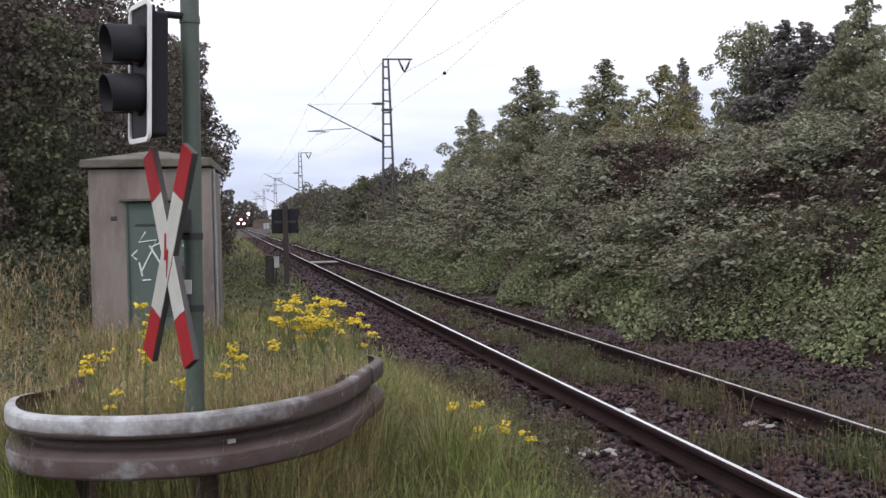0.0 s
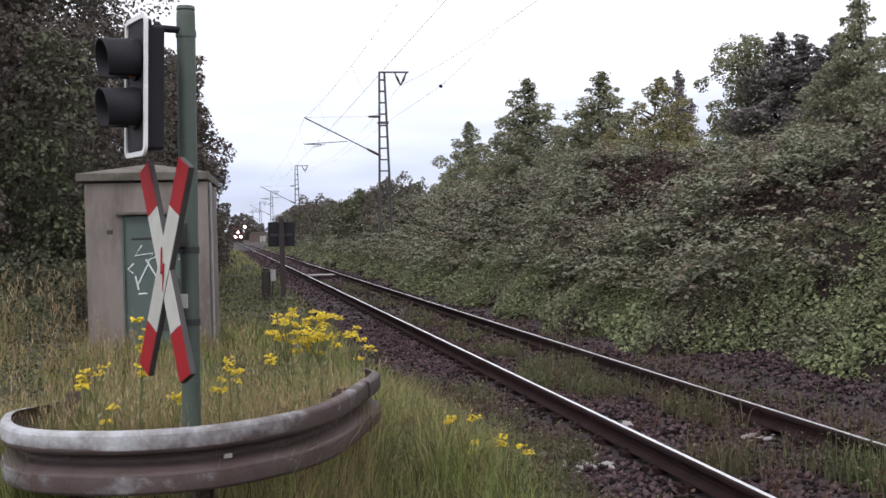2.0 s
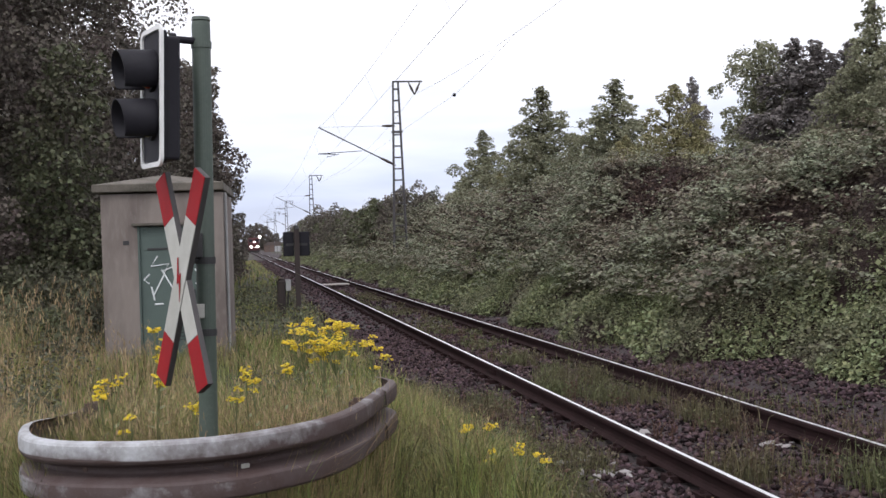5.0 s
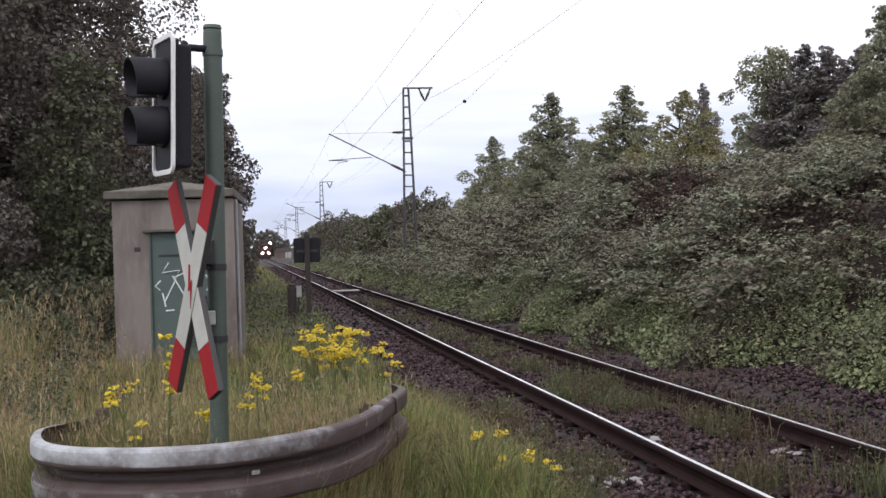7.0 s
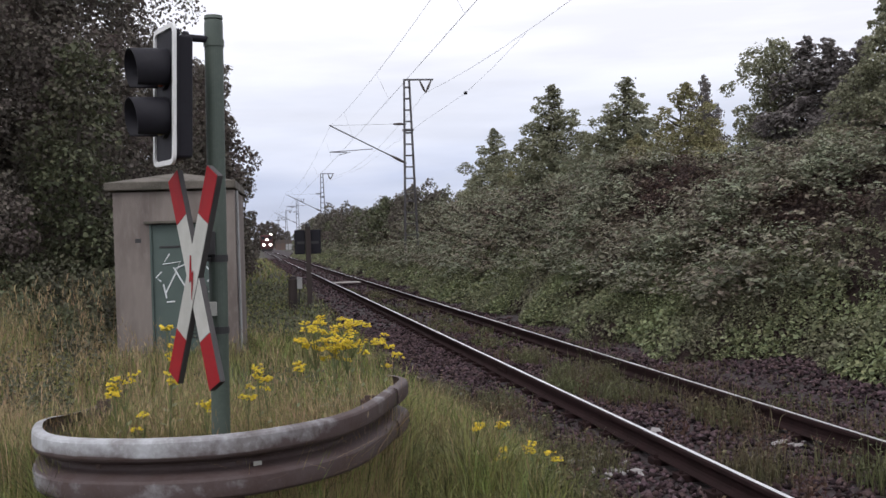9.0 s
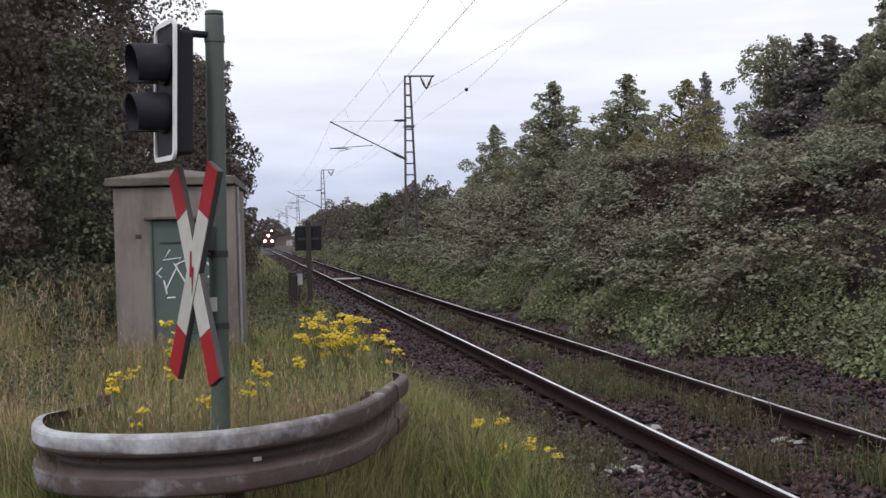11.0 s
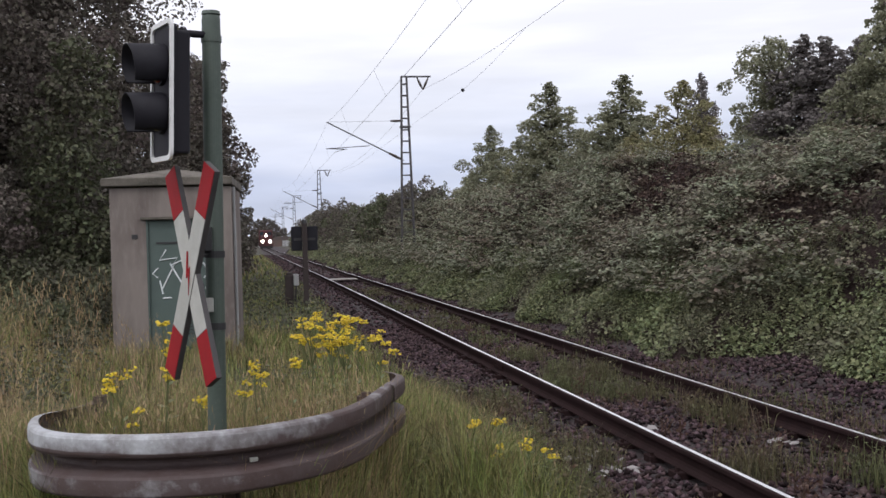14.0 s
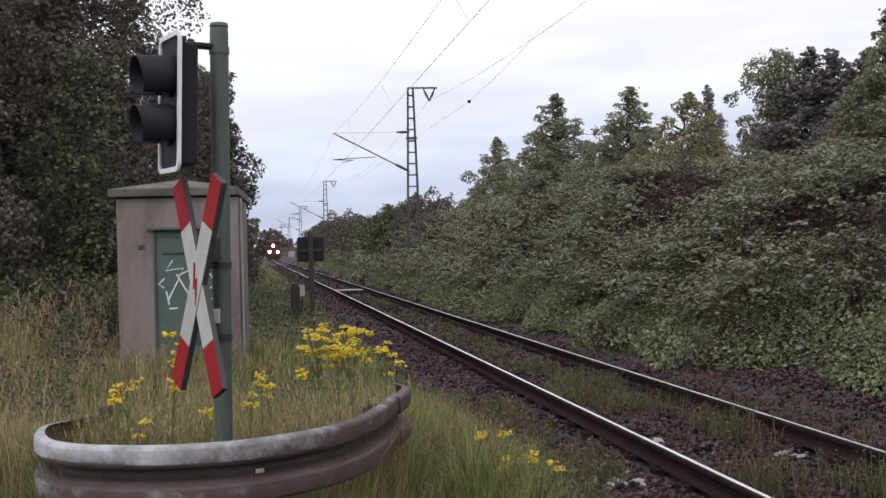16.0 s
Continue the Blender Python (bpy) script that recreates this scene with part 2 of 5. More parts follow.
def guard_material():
    """Galvanised steel, rusting towards one end; its groove band holds rust and painted shade."""
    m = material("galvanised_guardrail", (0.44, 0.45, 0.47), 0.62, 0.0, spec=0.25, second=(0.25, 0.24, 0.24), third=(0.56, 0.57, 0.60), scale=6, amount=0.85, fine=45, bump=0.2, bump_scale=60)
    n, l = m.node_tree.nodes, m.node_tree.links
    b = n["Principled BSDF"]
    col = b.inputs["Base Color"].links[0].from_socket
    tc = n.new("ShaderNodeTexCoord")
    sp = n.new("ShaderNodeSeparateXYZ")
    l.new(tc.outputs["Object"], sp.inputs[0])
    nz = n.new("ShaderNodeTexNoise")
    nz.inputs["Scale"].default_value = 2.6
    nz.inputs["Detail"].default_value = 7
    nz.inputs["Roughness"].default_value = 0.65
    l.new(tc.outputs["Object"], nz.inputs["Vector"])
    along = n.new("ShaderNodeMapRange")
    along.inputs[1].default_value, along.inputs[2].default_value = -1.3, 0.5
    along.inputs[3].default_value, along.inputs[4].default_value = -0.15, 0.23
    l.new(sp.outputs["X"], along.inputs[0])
    # Rust colour peaks at groove height, deepening the shade under the upper wave.
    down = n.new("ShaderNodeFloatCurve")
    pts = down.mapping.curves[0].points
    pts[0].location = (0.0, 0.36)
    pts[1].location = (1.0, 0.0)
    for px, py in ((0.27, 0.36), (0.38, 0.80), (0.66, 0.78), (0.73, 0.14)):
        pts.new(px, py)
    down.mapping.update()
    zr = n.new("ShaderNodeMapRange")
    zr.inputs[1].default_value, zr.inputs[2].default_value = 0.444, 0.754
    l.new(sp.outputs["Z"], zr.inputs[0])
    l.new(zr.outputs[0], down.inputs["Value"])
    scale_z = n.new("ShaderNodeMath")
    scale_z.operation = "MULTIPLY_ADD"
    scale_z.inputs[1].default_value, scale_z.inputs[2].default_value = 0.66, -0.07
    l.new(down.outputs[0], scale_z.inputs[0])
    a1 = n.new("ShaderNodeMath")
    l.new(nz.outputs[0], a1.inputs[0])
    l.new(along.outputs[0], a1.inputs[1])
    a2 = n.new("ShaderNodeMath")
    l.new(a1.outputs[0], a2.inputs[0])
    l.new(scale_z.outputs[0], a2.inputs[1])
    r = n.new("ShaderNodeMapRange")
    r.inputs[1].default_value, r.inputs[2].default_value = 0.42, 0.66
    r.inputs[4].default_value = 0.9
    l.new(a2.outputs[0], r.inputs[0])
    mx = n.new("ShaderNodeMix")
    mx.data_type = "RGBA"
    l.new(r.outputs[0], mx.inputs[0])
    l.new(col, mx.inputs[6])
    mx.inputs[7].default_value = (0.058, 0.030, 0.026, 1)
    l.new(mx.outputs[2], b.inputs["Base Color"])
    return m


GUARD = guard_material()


def ground_material():
    """Soil under grass, turning to dark fine ballast under the track."""
    m = material("soil_and_ballast", (0.036, 0.025, 0.026), 0.95, second=(0.026, 0.018, 0.019), third=(0.062, 0.047, 0.047), scale=0.8, fine=18, amount=0.8, bump=0.9, bump_scale=22, relief=0.03)
    n, l = m.node_tree.nodes, m.node_tree.links
    b = n["Principled BSDF"]
    col = b.inputs["Base Color"].links[0].from_socket
    tc = n.new("ShaderNodeTexCoord")
    sp = n.new("ShaderNodeSeparateXYZ")
    l.new(tc.outputs["Object"], sp.inputs[0])
    nz = n.new("ShaderNodeTexNoise")
    nz.inputs["Scale"].default_value = 1.3
    nz.inputs["Detail"].default_value = 6
    l.new(tc.outputs["Object"], nz.inputs["Vector"])
    ab = n.new("ShaderNodeMath")
    ab.operation = "SUBTRACT"
    ab.inputs[1].default_value = 3.87
    l.new(sp.outputs["X"], ab.inputs[0])
    ab2 = n.new("ShaderNodeMath")
    ab2.operation = "ABSOLUTE"
    l.new(ab.outputs[0], ab2.inputs[0])
    ad = n.new("ShaderNodeMath")
    l.new(ab2.outputs[0], ad.inputs[0])
    l.new(nz.outputs[0], ad.inputs[1])
    r = n.new("ShaderNodeMapRange")
    r.inputs[1].default_value, r.inputs[2].default_value = 2.7, 3.3
    l.new(ad.outputs[0], r.inputs[0])
    mx = n.new("ShaderNodeMix")
    mx.data_type = "RGBA"
    l.new(r.outputs[0], mx.inputs[0])
    l.new(col, mx.inputs[6])
    mx.inputs[7].default_value = (0.042, 0.038, 0.024, 1)
    l.new(mx.outputs[2], b.inputs["Base Color"])
    return m


GROUND = ground_material()


# ---------------------------------------------------------------- mesh helpers
def part(name, bm, mat, parent=None, label="", smooth=False):
    me = bpy.data.meshes.new(name)
    bm.normal_update()
    bm.to_mesh(me)
    bm.free()
    mats = mat if isinstance(mat, (list, tuple)) else [mat]
    for k in mats:
        me.materials.append(k)
    if smooth:
        for p in me.polygons:
            p.use_smooth = True
    ob = new(name, me)
    if parent:
        ob.parent = parent
    if label:
        ob["label"] = label
    return ob


def root(name, m, label, category, group="", kind=""):
    ob = new(name)
    ob.empty_display_size = 0.1
    ob.matrix_basis = m
    return tagged(ob, label, category, group, kind)


def box(bm, c, s, m=None, bevel=0.0):
    vs = [Vector((c[0] + s[0] * i / 2, c[1] + s[1] * j / 2, c[2] + s[2] * k / 2)) for i in (-1, 1) for j in (-1, 1) for k in (-1, 1)]
    if m:
        vs = [m @ v for v in vs]
    v = [bm.verts.new(p) for p in vs]
    fs = [bm.faces.new([v[i] for i in f]) for f in ((0, 1, 3, 2), (4, 6, 7, 5), (0, 4, 5, 1), (2, 3, 7, 6), (0, 2, 6, 4), (1, 5, 7, 3))]
    if bevel:
        es = list({e for f in fs for e in f.edges})
        bmesh.ops.bevel(bm, geom=es, offset=bevel, segments=2, affect="EDGES", profile=0.5)
    return bm


def tube(bm, p0, p1, r0, r1=None, seg=12, caps=True):
    r1 = r0 if r1 is None else r1
    p0, p1 = Vector(p0), Vector(p1)
    q = (p1 - p0).to_track_quat("Z", "Y").to_matrix()
    rings = []
    for p, r in ((p0, r0), (p1, r1)):
        rings.append([bm.verts.new(p + q @ Vector((r * math.cos(2 * math.pi * i / seg), r * math.sin(2 * math.pi * i / seg), 0))) for i in range(seg)])
    for i in range(seg):
        bm.faces.new((rings[0][i], rings[0][(i + 1) % seg], rings[1][(i + 1) % seg], rings[1][i]))
    if caps:
        bm.faces.new(rings[0][::-1])
        bm.faces.new(rings[1])
    return bm


def chain(bm, pts, radii, seg=8):
    """A tapered tube along a line of points."""
    rings = []
    for i, (p, r) in enumerate(zip(pts, radii)):
        a, b = Vector(pts[max(0, i - 1)]), Vector(pts[min(len(pts) - 1, i + 1)])
        q = (b - a).to_track_quat("Z", "Y").to_matrix()
        rings.append([bm.verts.new(Vector(p) + q @ Vector((r * math.cos(2 * math.pi * k / seg), r * math.sin(2 * math.pi * k / seg), 0))) for k in range(seg)])
    for a, b in zip(rings, rings[1:]):
        for k in range(seg):
            bm.faces.new((a[k], a[(k + 1) % seg], b[(k + 1) % seg], b[k]))
    bm.faces.new(rings[0][::-1])
    bm.faces.new(rings[-1])
    return bm


def sweep(bm, frames, profile, close=False):
    """Profile points swept along a list of matrices."""
    rings = [[bm.verts.new(m @ Vector(p)) for p in profile] for m in frames]
    n = len(profile)
    for a, b in zip(rings, rings[1:]):
        for k in range(n if close else n - 1):
            bm.faces.new((a[k], a[(k + 1) % n], b[(k + 1) % n], b[k]))
    if close:
        bm.faces.new(rings[0][::-1])
        bm.faces.new(rings[-1])
    return bm


def plate(bm, outline, depth, m=None, bevel=0.0):
    """A flat outline in x and z, given depth along y."""
    a = [Vector((x, 0, z)) for x, z in outline]
    b = [Vector((x, depth, z)) for x, z in outline]
    if m:
        a, b = [m @ p for p in a], [m @ p for p in b]
    va, vb = [bm.verts.new(p) for p in a], [bm.verts.new(p) for p in b]
    bm.faces.new(va)
    bm.faces.new(vb[::-1])
    n = len(va)
    for i in range(n):
        bm.faces.new((va[i], vb[i], vb[(i + 1) % n], va[(i + 1) % n]))
    return bm


def raw_mesh(name, verts, faces, mat, parent=None, smooth=False):
    """A mesh from arrays: verts (n, 3), faces (m, 3 or 4)."""
    me = bpy.data.meshes.new(name)
    k = faces.shape[1]
    me.vertices.add(len(verts))
    me.vertices.foreach_set("co", np.ascontiguousarray(verts, dtype=np.float32).ravel())
    me.loops.add(faces.size)
    me.loops.foreach_set("vertex_index", np.ascontiguousarray(faces, dtype=np.int32).ravel())
    me.polygons.add(len(faces))
    me.polygons.foreach_set("loop_start", np.arange(0, faces.size, k, dtype=np.int32))
    me.update(calc_edges=True)
    me.materials.append(mat)
    if smooth:
        me.polygons.foreach_set("use_smooth", np.ones(len(faces), dtype=bool))
    ob = new(name, me)
    if parent:
        ob.parent = parent
    return ob


TABLE = np.random.RandomState(5).rand(256, 256)


def vnoise(x, y, seed=0):
    """Smooth value noise, 0 to 1, for arrays."""
    x, y = np.asarray(x, float) + seed * 17.3, np.asarray(y, float) + seed * 9.1
    i, j = np.floor(x).astype(int), np.floor(y).astype(int)
    u, v = x - i, y - j
    u, v = u * u * (3 - 2 * u), v * v * (3 - 2 * v)
    def at(a, b):
        return TABLE[a % 256, b % 256]
    return (at(i, j) * (1 - u) + at(i + 1, j) * u) * (1 - v) + (at(i, j + 1) * (1 - u) + at(i + 1, j + 1) * u) * v


def unit(v):
    return v / np.maximum(np.linalg.norm(v, axis=1, keepdims=True), 1e-9)


def leaf_arrays(p, nrm, size, rs, wide=0.36, loose=0.45):
    """Folded leaves at p, facing roughly nrm: two triangles each."""
    n = len(p)
    nrm = unit(nrm + rs.normal(0, loose, (n, 3)))
    u = unit(np.cross(nrm, rs.normal(0, 1, (n, 3))))
    v = np.cross(nrm, u)
    s = np.asarray(size).reshape(-1, 1)
    w = wide * rs.uniform(0.75, 1.25, (n, 1))
    quad = np.stack([p - u * s * 0.5, p + v * s * w + nrm * s * 0.1, p + u * s * 0.5 - nrm * s * 0.06, p - v * s * w + nrm * s * 0.1], axis=1)
    base = np.arange(n)[:, None] * 4
    f = np.concatenate([base + np.array([[0, 2, 1]]), base + np.array([[0, 3, 2]])], axis=1).reshape(-1, 3)
    return quad.reshape(-1, 3), f


def blade_arrays(p, h, w, lean, rs):
    """Grass blades at p: three triangles each, bent over by lean."""
    n = len(p)
    a = rs.uniform(0, 2 * np.pi, n)
    d = np.stack([np.cos(a), np.sin(a), np.zeros(n)], 1)
    b = rs.uniform(0, 2 * np.pi, n)
    s = np.stack([np.cos(b), np.sin(b), np.zeros(n)], 1) * np.asarray(w).reshape(-1, 1) / 2
    h, lean = np.asarray(h).reshape(-1, 1), np.asarray(lean).reshape(-1, 1)
    up = np.array([[0, 0, 1.0]])
    mid = p + up * h * 0.6 + d * lean * h * 0.25
    tip = p + up * h * (1 - 0.25 * lean) + d * lean * h * 0.8
    v = np.stack([p - s, p + s, mid + s * 0.7, mid - s * 0.7, tip], 1).reshape(-1, 3)
    base = np.arange(n)[:, None] * 5
    f = np.concatenate([base + np.array([[0, 1, 2]]), base + np.array([[0, 2, 3]]), base + np.array([[3, 2, 4]])], 1).reshape(-1, 3)
    return v, f


def merge(parts):
    vs, fs, k = [], [], 0
    for v, f in parts:
        vs.append(v)
        fs.append(f + k)
        k += len(v)
    return np.concatenate(vs), np.concatenate(fs)


# ---------------------------------------------------------------- the lie of the land
RAIL_Z = 0.043
TRACK_X = 3.87


def bend(y):
    """How far the line swings and climbs, in metres, past 40 m."""
    s = np.maximum(0, np.asarray(y, float) - 40)
    k = s * s / (s + 40)
    return -0.0078 * k, 0.0030 * k


def step(a, b, x):
    t = np.clip((np.asarray(x, float) - a) / (b - a), 0, 1)
    return t * t * (3 - 2 * t)


def land(x, y):
    """Ground height: level verge, ballast bed, bank beside the line."""
    dx, dz = bend(y)
    r = np.asarray(x, float) - dx
    bed = step(1.5, 2.3, r) * (1 - step(5.6, 6.2, r))
    fade = 1 - step(150, 230, y)
    bank = step(6.0, 10.4, r) * 2.0 * fade
    return dz + bed * -0.165 + bank + (vnoise(x * 0.7, np.asarray(y) * 0.7, 3) - 0.5) * 0.07 * (1 - bed)


def lift(ob_xy, extra=0.0):
    return float(land(ob_xy[0], ob_xy[1])) + extra


def build_ground():
    xs = np.concatenate([[-1500, -700, -300, -120, -60, -30], np.arange(-20, 16, 0.35), [18, 22, 30, 60, 120, 300, 700, 1500]])
    ys = np.concatenate([[-300, -100, -40, -15], np.arange(-6, 40, 0.4), np.arange(40, 120, 1.5), np.arange(120, 460, 10), [500, 700, 1200, 2500]])
    gx, gy = np.meshgrid(xs, ys)
    z = land(gx, np.clip(gy, -50, 460))
    v = np.stack([gx.ravel(), gy.ravel(), z.ravel()], 1)
    w = len(xs)
    i = (np.arange(len(ys) - 1)[:, None] * w + np.arange(w - 1)[None, :]).ravel()
    f = np.stack([i, i + 1, i + w + 1, i + w], 1)
    return tagged(raw_mesh("ground", v, f, GROUND, smooth=True), "earth verge, ballast bed and bank beside the line", "ground", kind="structure")


build_ground()


# ---------------------------------------------------------------- track
def line_frames(y0, y1, x, z):
    out, y = [], y0
    while y <= y1:
        dx, dz = bend(y)
        dx2, dz2 = bend(y + 1)
        out.append(Matrix.Translation((x + float(dx), y, z + float(dz))) @ Matrix.Rotation(math.atan2(float(dx - dx2), 1), 4, "Z"))
        y += 1.0 if y < 60 else 5.0
    return out


def rail(x):
    """Foot and web in rust, head with a polished running top, fishplated joints."""
    thing = root("rail", pose(0, 0, 0), "rusty steel running rail with a polished top", "rail", "rails of the track")
    foot = [(-0.062, 0, -0.155), (0.062, 0, -0.155), (0.062, 0, -0.146), (0.02, 0, -0.128), (0.009, 0, -0.11), (0.009, 0, -0.045), (-0.009, 0, -0.045), (-0.009, 0, -0.11), (-0.02, 0, -0.128), (-0.062, 0, -0.146)]
    top = [(0.012, 0, -0.047), (0.036, 0, -0.038), (0.036, 0, -0.013), (0.031, 0, -0.006), (0.018, 0, -0.001), (-0.018, 0, -0.001), (-0.031, 0, -0.006), (-0.036, 0, -0.013), (-0.036, 0, -0.038), (-0.012, 0, -0.047)]
    for nm, prof in (("web", foot), ("head", top)):
        bm = bmesh.new()
        sweep(bm, line_frames(-20, 430, x, RAIL_Z), prof, close=True)
        bmesh.ops.recalc_face_normals(bm, faces=bm.faces)
        if nm == "head":
            for f in bm.faces:
                if f.normal.z > 0.99:
                    f.material_index = 1
        part(nm, bm, [RAIL_SIDE, RAIL_TOP], thing, "rail head with a bright worn top" if nm == "head" else "")
    for y in (14.4, 29.4, 44.4):
        dx, dz = bend(y)
        for sx in (-0.018, 0.018):
            c = (x + float(dx) + sx, y, RAIL_Z - 0.08 + float(dz))
            fp = part("fishplate", box(bmesh.new(), c, (0.016, 0.5, 0.07), bevel=0.003), RAIL_SIDE, thing)
            for k in (-0.18, -0.06, 0.06, 0.18):
                part("bolt", tube(bmesh.new(), (c[0], y + k, c[2]), (c[0] + (0.025 if sx > 0 else -0.025), y + k, c[2]), 0.013, seg=6), RAIL_SIDE, fp)
    return thing


rail(TRACK_X - 0.75)
rail(TRACK_X + 0.75)


def sleepers():
    first = root("sleeper", pose(0, 0, 0), "weathered dark timber sleeper half sunk in ballast", "sleeper", "sleepers of the track")
    part("timber", box(bmesh.new(), (0, 0, -0.07), (2.6, 0.25, 0.14), bevel=0.012), SLEEPER, first)
    for sx in (-0.75, 0.75):
        bm = box(bmesh.new(), (sx, 0, 0.028), (0.26, 0.16, 0.058), bevel=0.006)
        plate_ob = part("base_plate", bm, RAIL_SIDE, first)
        for k in (-0.1, 0.1):
            b2 = tube(bmesh.new(), (sx + k, 0.03 * (1 if k > 0 else -1), 0.05), (sx + k, 0.03 * (1 if k > 0 else -1), 0.085), 0.016, seg=6)
            part("screw", b2, RAIL_SIDE, plate_ob)
    rs = random.Random(4)
    for i in range(150):
        y = -8.2 + i * 0.62
        dx, dz = bend(y)
        m = pose(TRACK_X + float(dx) + rs.uniform(-0.03, 0.03), y, RAIL_Z - 0.212 + float(dz), 0, 0, rs.uniform(-0.6, 0.6))
        if i == 0:
            first.matrix_basis = m
        else:
            copy_thing(first, m)


sleepers()


def ballast():
    rs = np.random.RandomState(11)
    rows = []
    for n, y0, y1, lo, hi in ((5000, -9, 5, 0.04, 0.07), (46000, 5.0, 24, 0.024, 0.060), (9000, 24, 60, 0.05, 0.09), (4000, 60, 150, 0.09, 0.16)):
        y = rs.uniform(y0, y1, n)
        r = rs.uniform(1.5, 7.0, n)
        keep = rs.rand(n) < np.clip(np.minimum((r - 1.3) / 0.8, (7.5 - r) / 1.0), 0.1, 1)
        y, r = y[keep], r[keep]
        dx, dz = bend(y)
        x = r + dx
        near = np.minimum(abs(r - 3.12), abs(r - 4.62))
        ok = near > 0.11
        x, y, r = x[ok], y[ok], r[ok]
        s = rs.uniform(lo, hi, len(x))
        z = land(x, y) + rs.uniform(-0.5, 0.3, len(x)) * s + 0.02 * vnoise(x * 2, y * 2, 2)
        o = np.array([[1, 0, 0], [-1, 0, 0], [0, 1, 0], [0, -1, 0], [0, 0, 1], [0, 0, -1]], float)
        o = o[None] * rs.uniform(0.55, 1.15, (len(x), 6, 1)) + rs.normal(0, 0.22, (len(x), 6, 3))
        a = rs.uniform(0, 6.28, len(x))
        c, sn = np.cos(a)[:, None], np.sin(a)[:, None]
        ox, oy = o[..., 0] * c - o[..., 1] * sn, o[..., 0] * sn + o[..., 1] * c
        o = np.stack([ox, oy, o[..., 2] * 0.75], -1) * s[:, None, None] * 0.75
        v = (np.stack([x, y, z], 1)[:, None] + o).reshape(-1, 3)
        b = np.arange(len(x))[:, None] * 6
        f = np.concatenate([b + np.array([[i, j, k]]) for i, j, k in ((0, 2, 4), (2, 1, 4), (1, 3, 4), (3, 0, 4), (2, 0, 5), (1, 2, 5), (3, 1, 5), (0, 3, 5))], 1).reshape(-1, 3)
        rows.append((v, f))
    tagged(raw_mesh("ballast", *merge(rows), STONE), "brown-grey crushed stone ballast round the rails", "ballast", kind="stuff")


ballast()


# ---------------------------------------------------------------- guardrail round the post
GUARD_LINE = [(-1.12, 7.95), (-1.19, 7.55), (-1.23, 7.1), (-1.22, 6.5), (-1.14, 6.05), (-0.98, 5.79), (-0.71, 5.61), (-0.44, 5.52), (-0.16, 5.53), (0.10, 5.66), (0.37, 5.90), (0.58, 6.25), (0.74, 6.66), (0.86, 7.02), (0.885, 7.22), (0.83, 7.42)]


def catmull(pts, n=8):
    p = [Vector((x, y, 0)) for x, y in pts]
    p = [2 * p[0] - p[1]] + p + [2 * p[-1] - p[-2]]
    out = []
    for i in range(1, len(p) - 2):
        for k in range(n):
            t = k / n
            a, b, c, d = p[i - 1:i + 3]
            out.append(0.5 * ((2 * b) + (c - a) * t + (2 * a - 5 * b + 4 * c - d) * t * t + (3 * b - a - 3 * c + d) * t ** 3))
    out.append(p[-2])
    return out


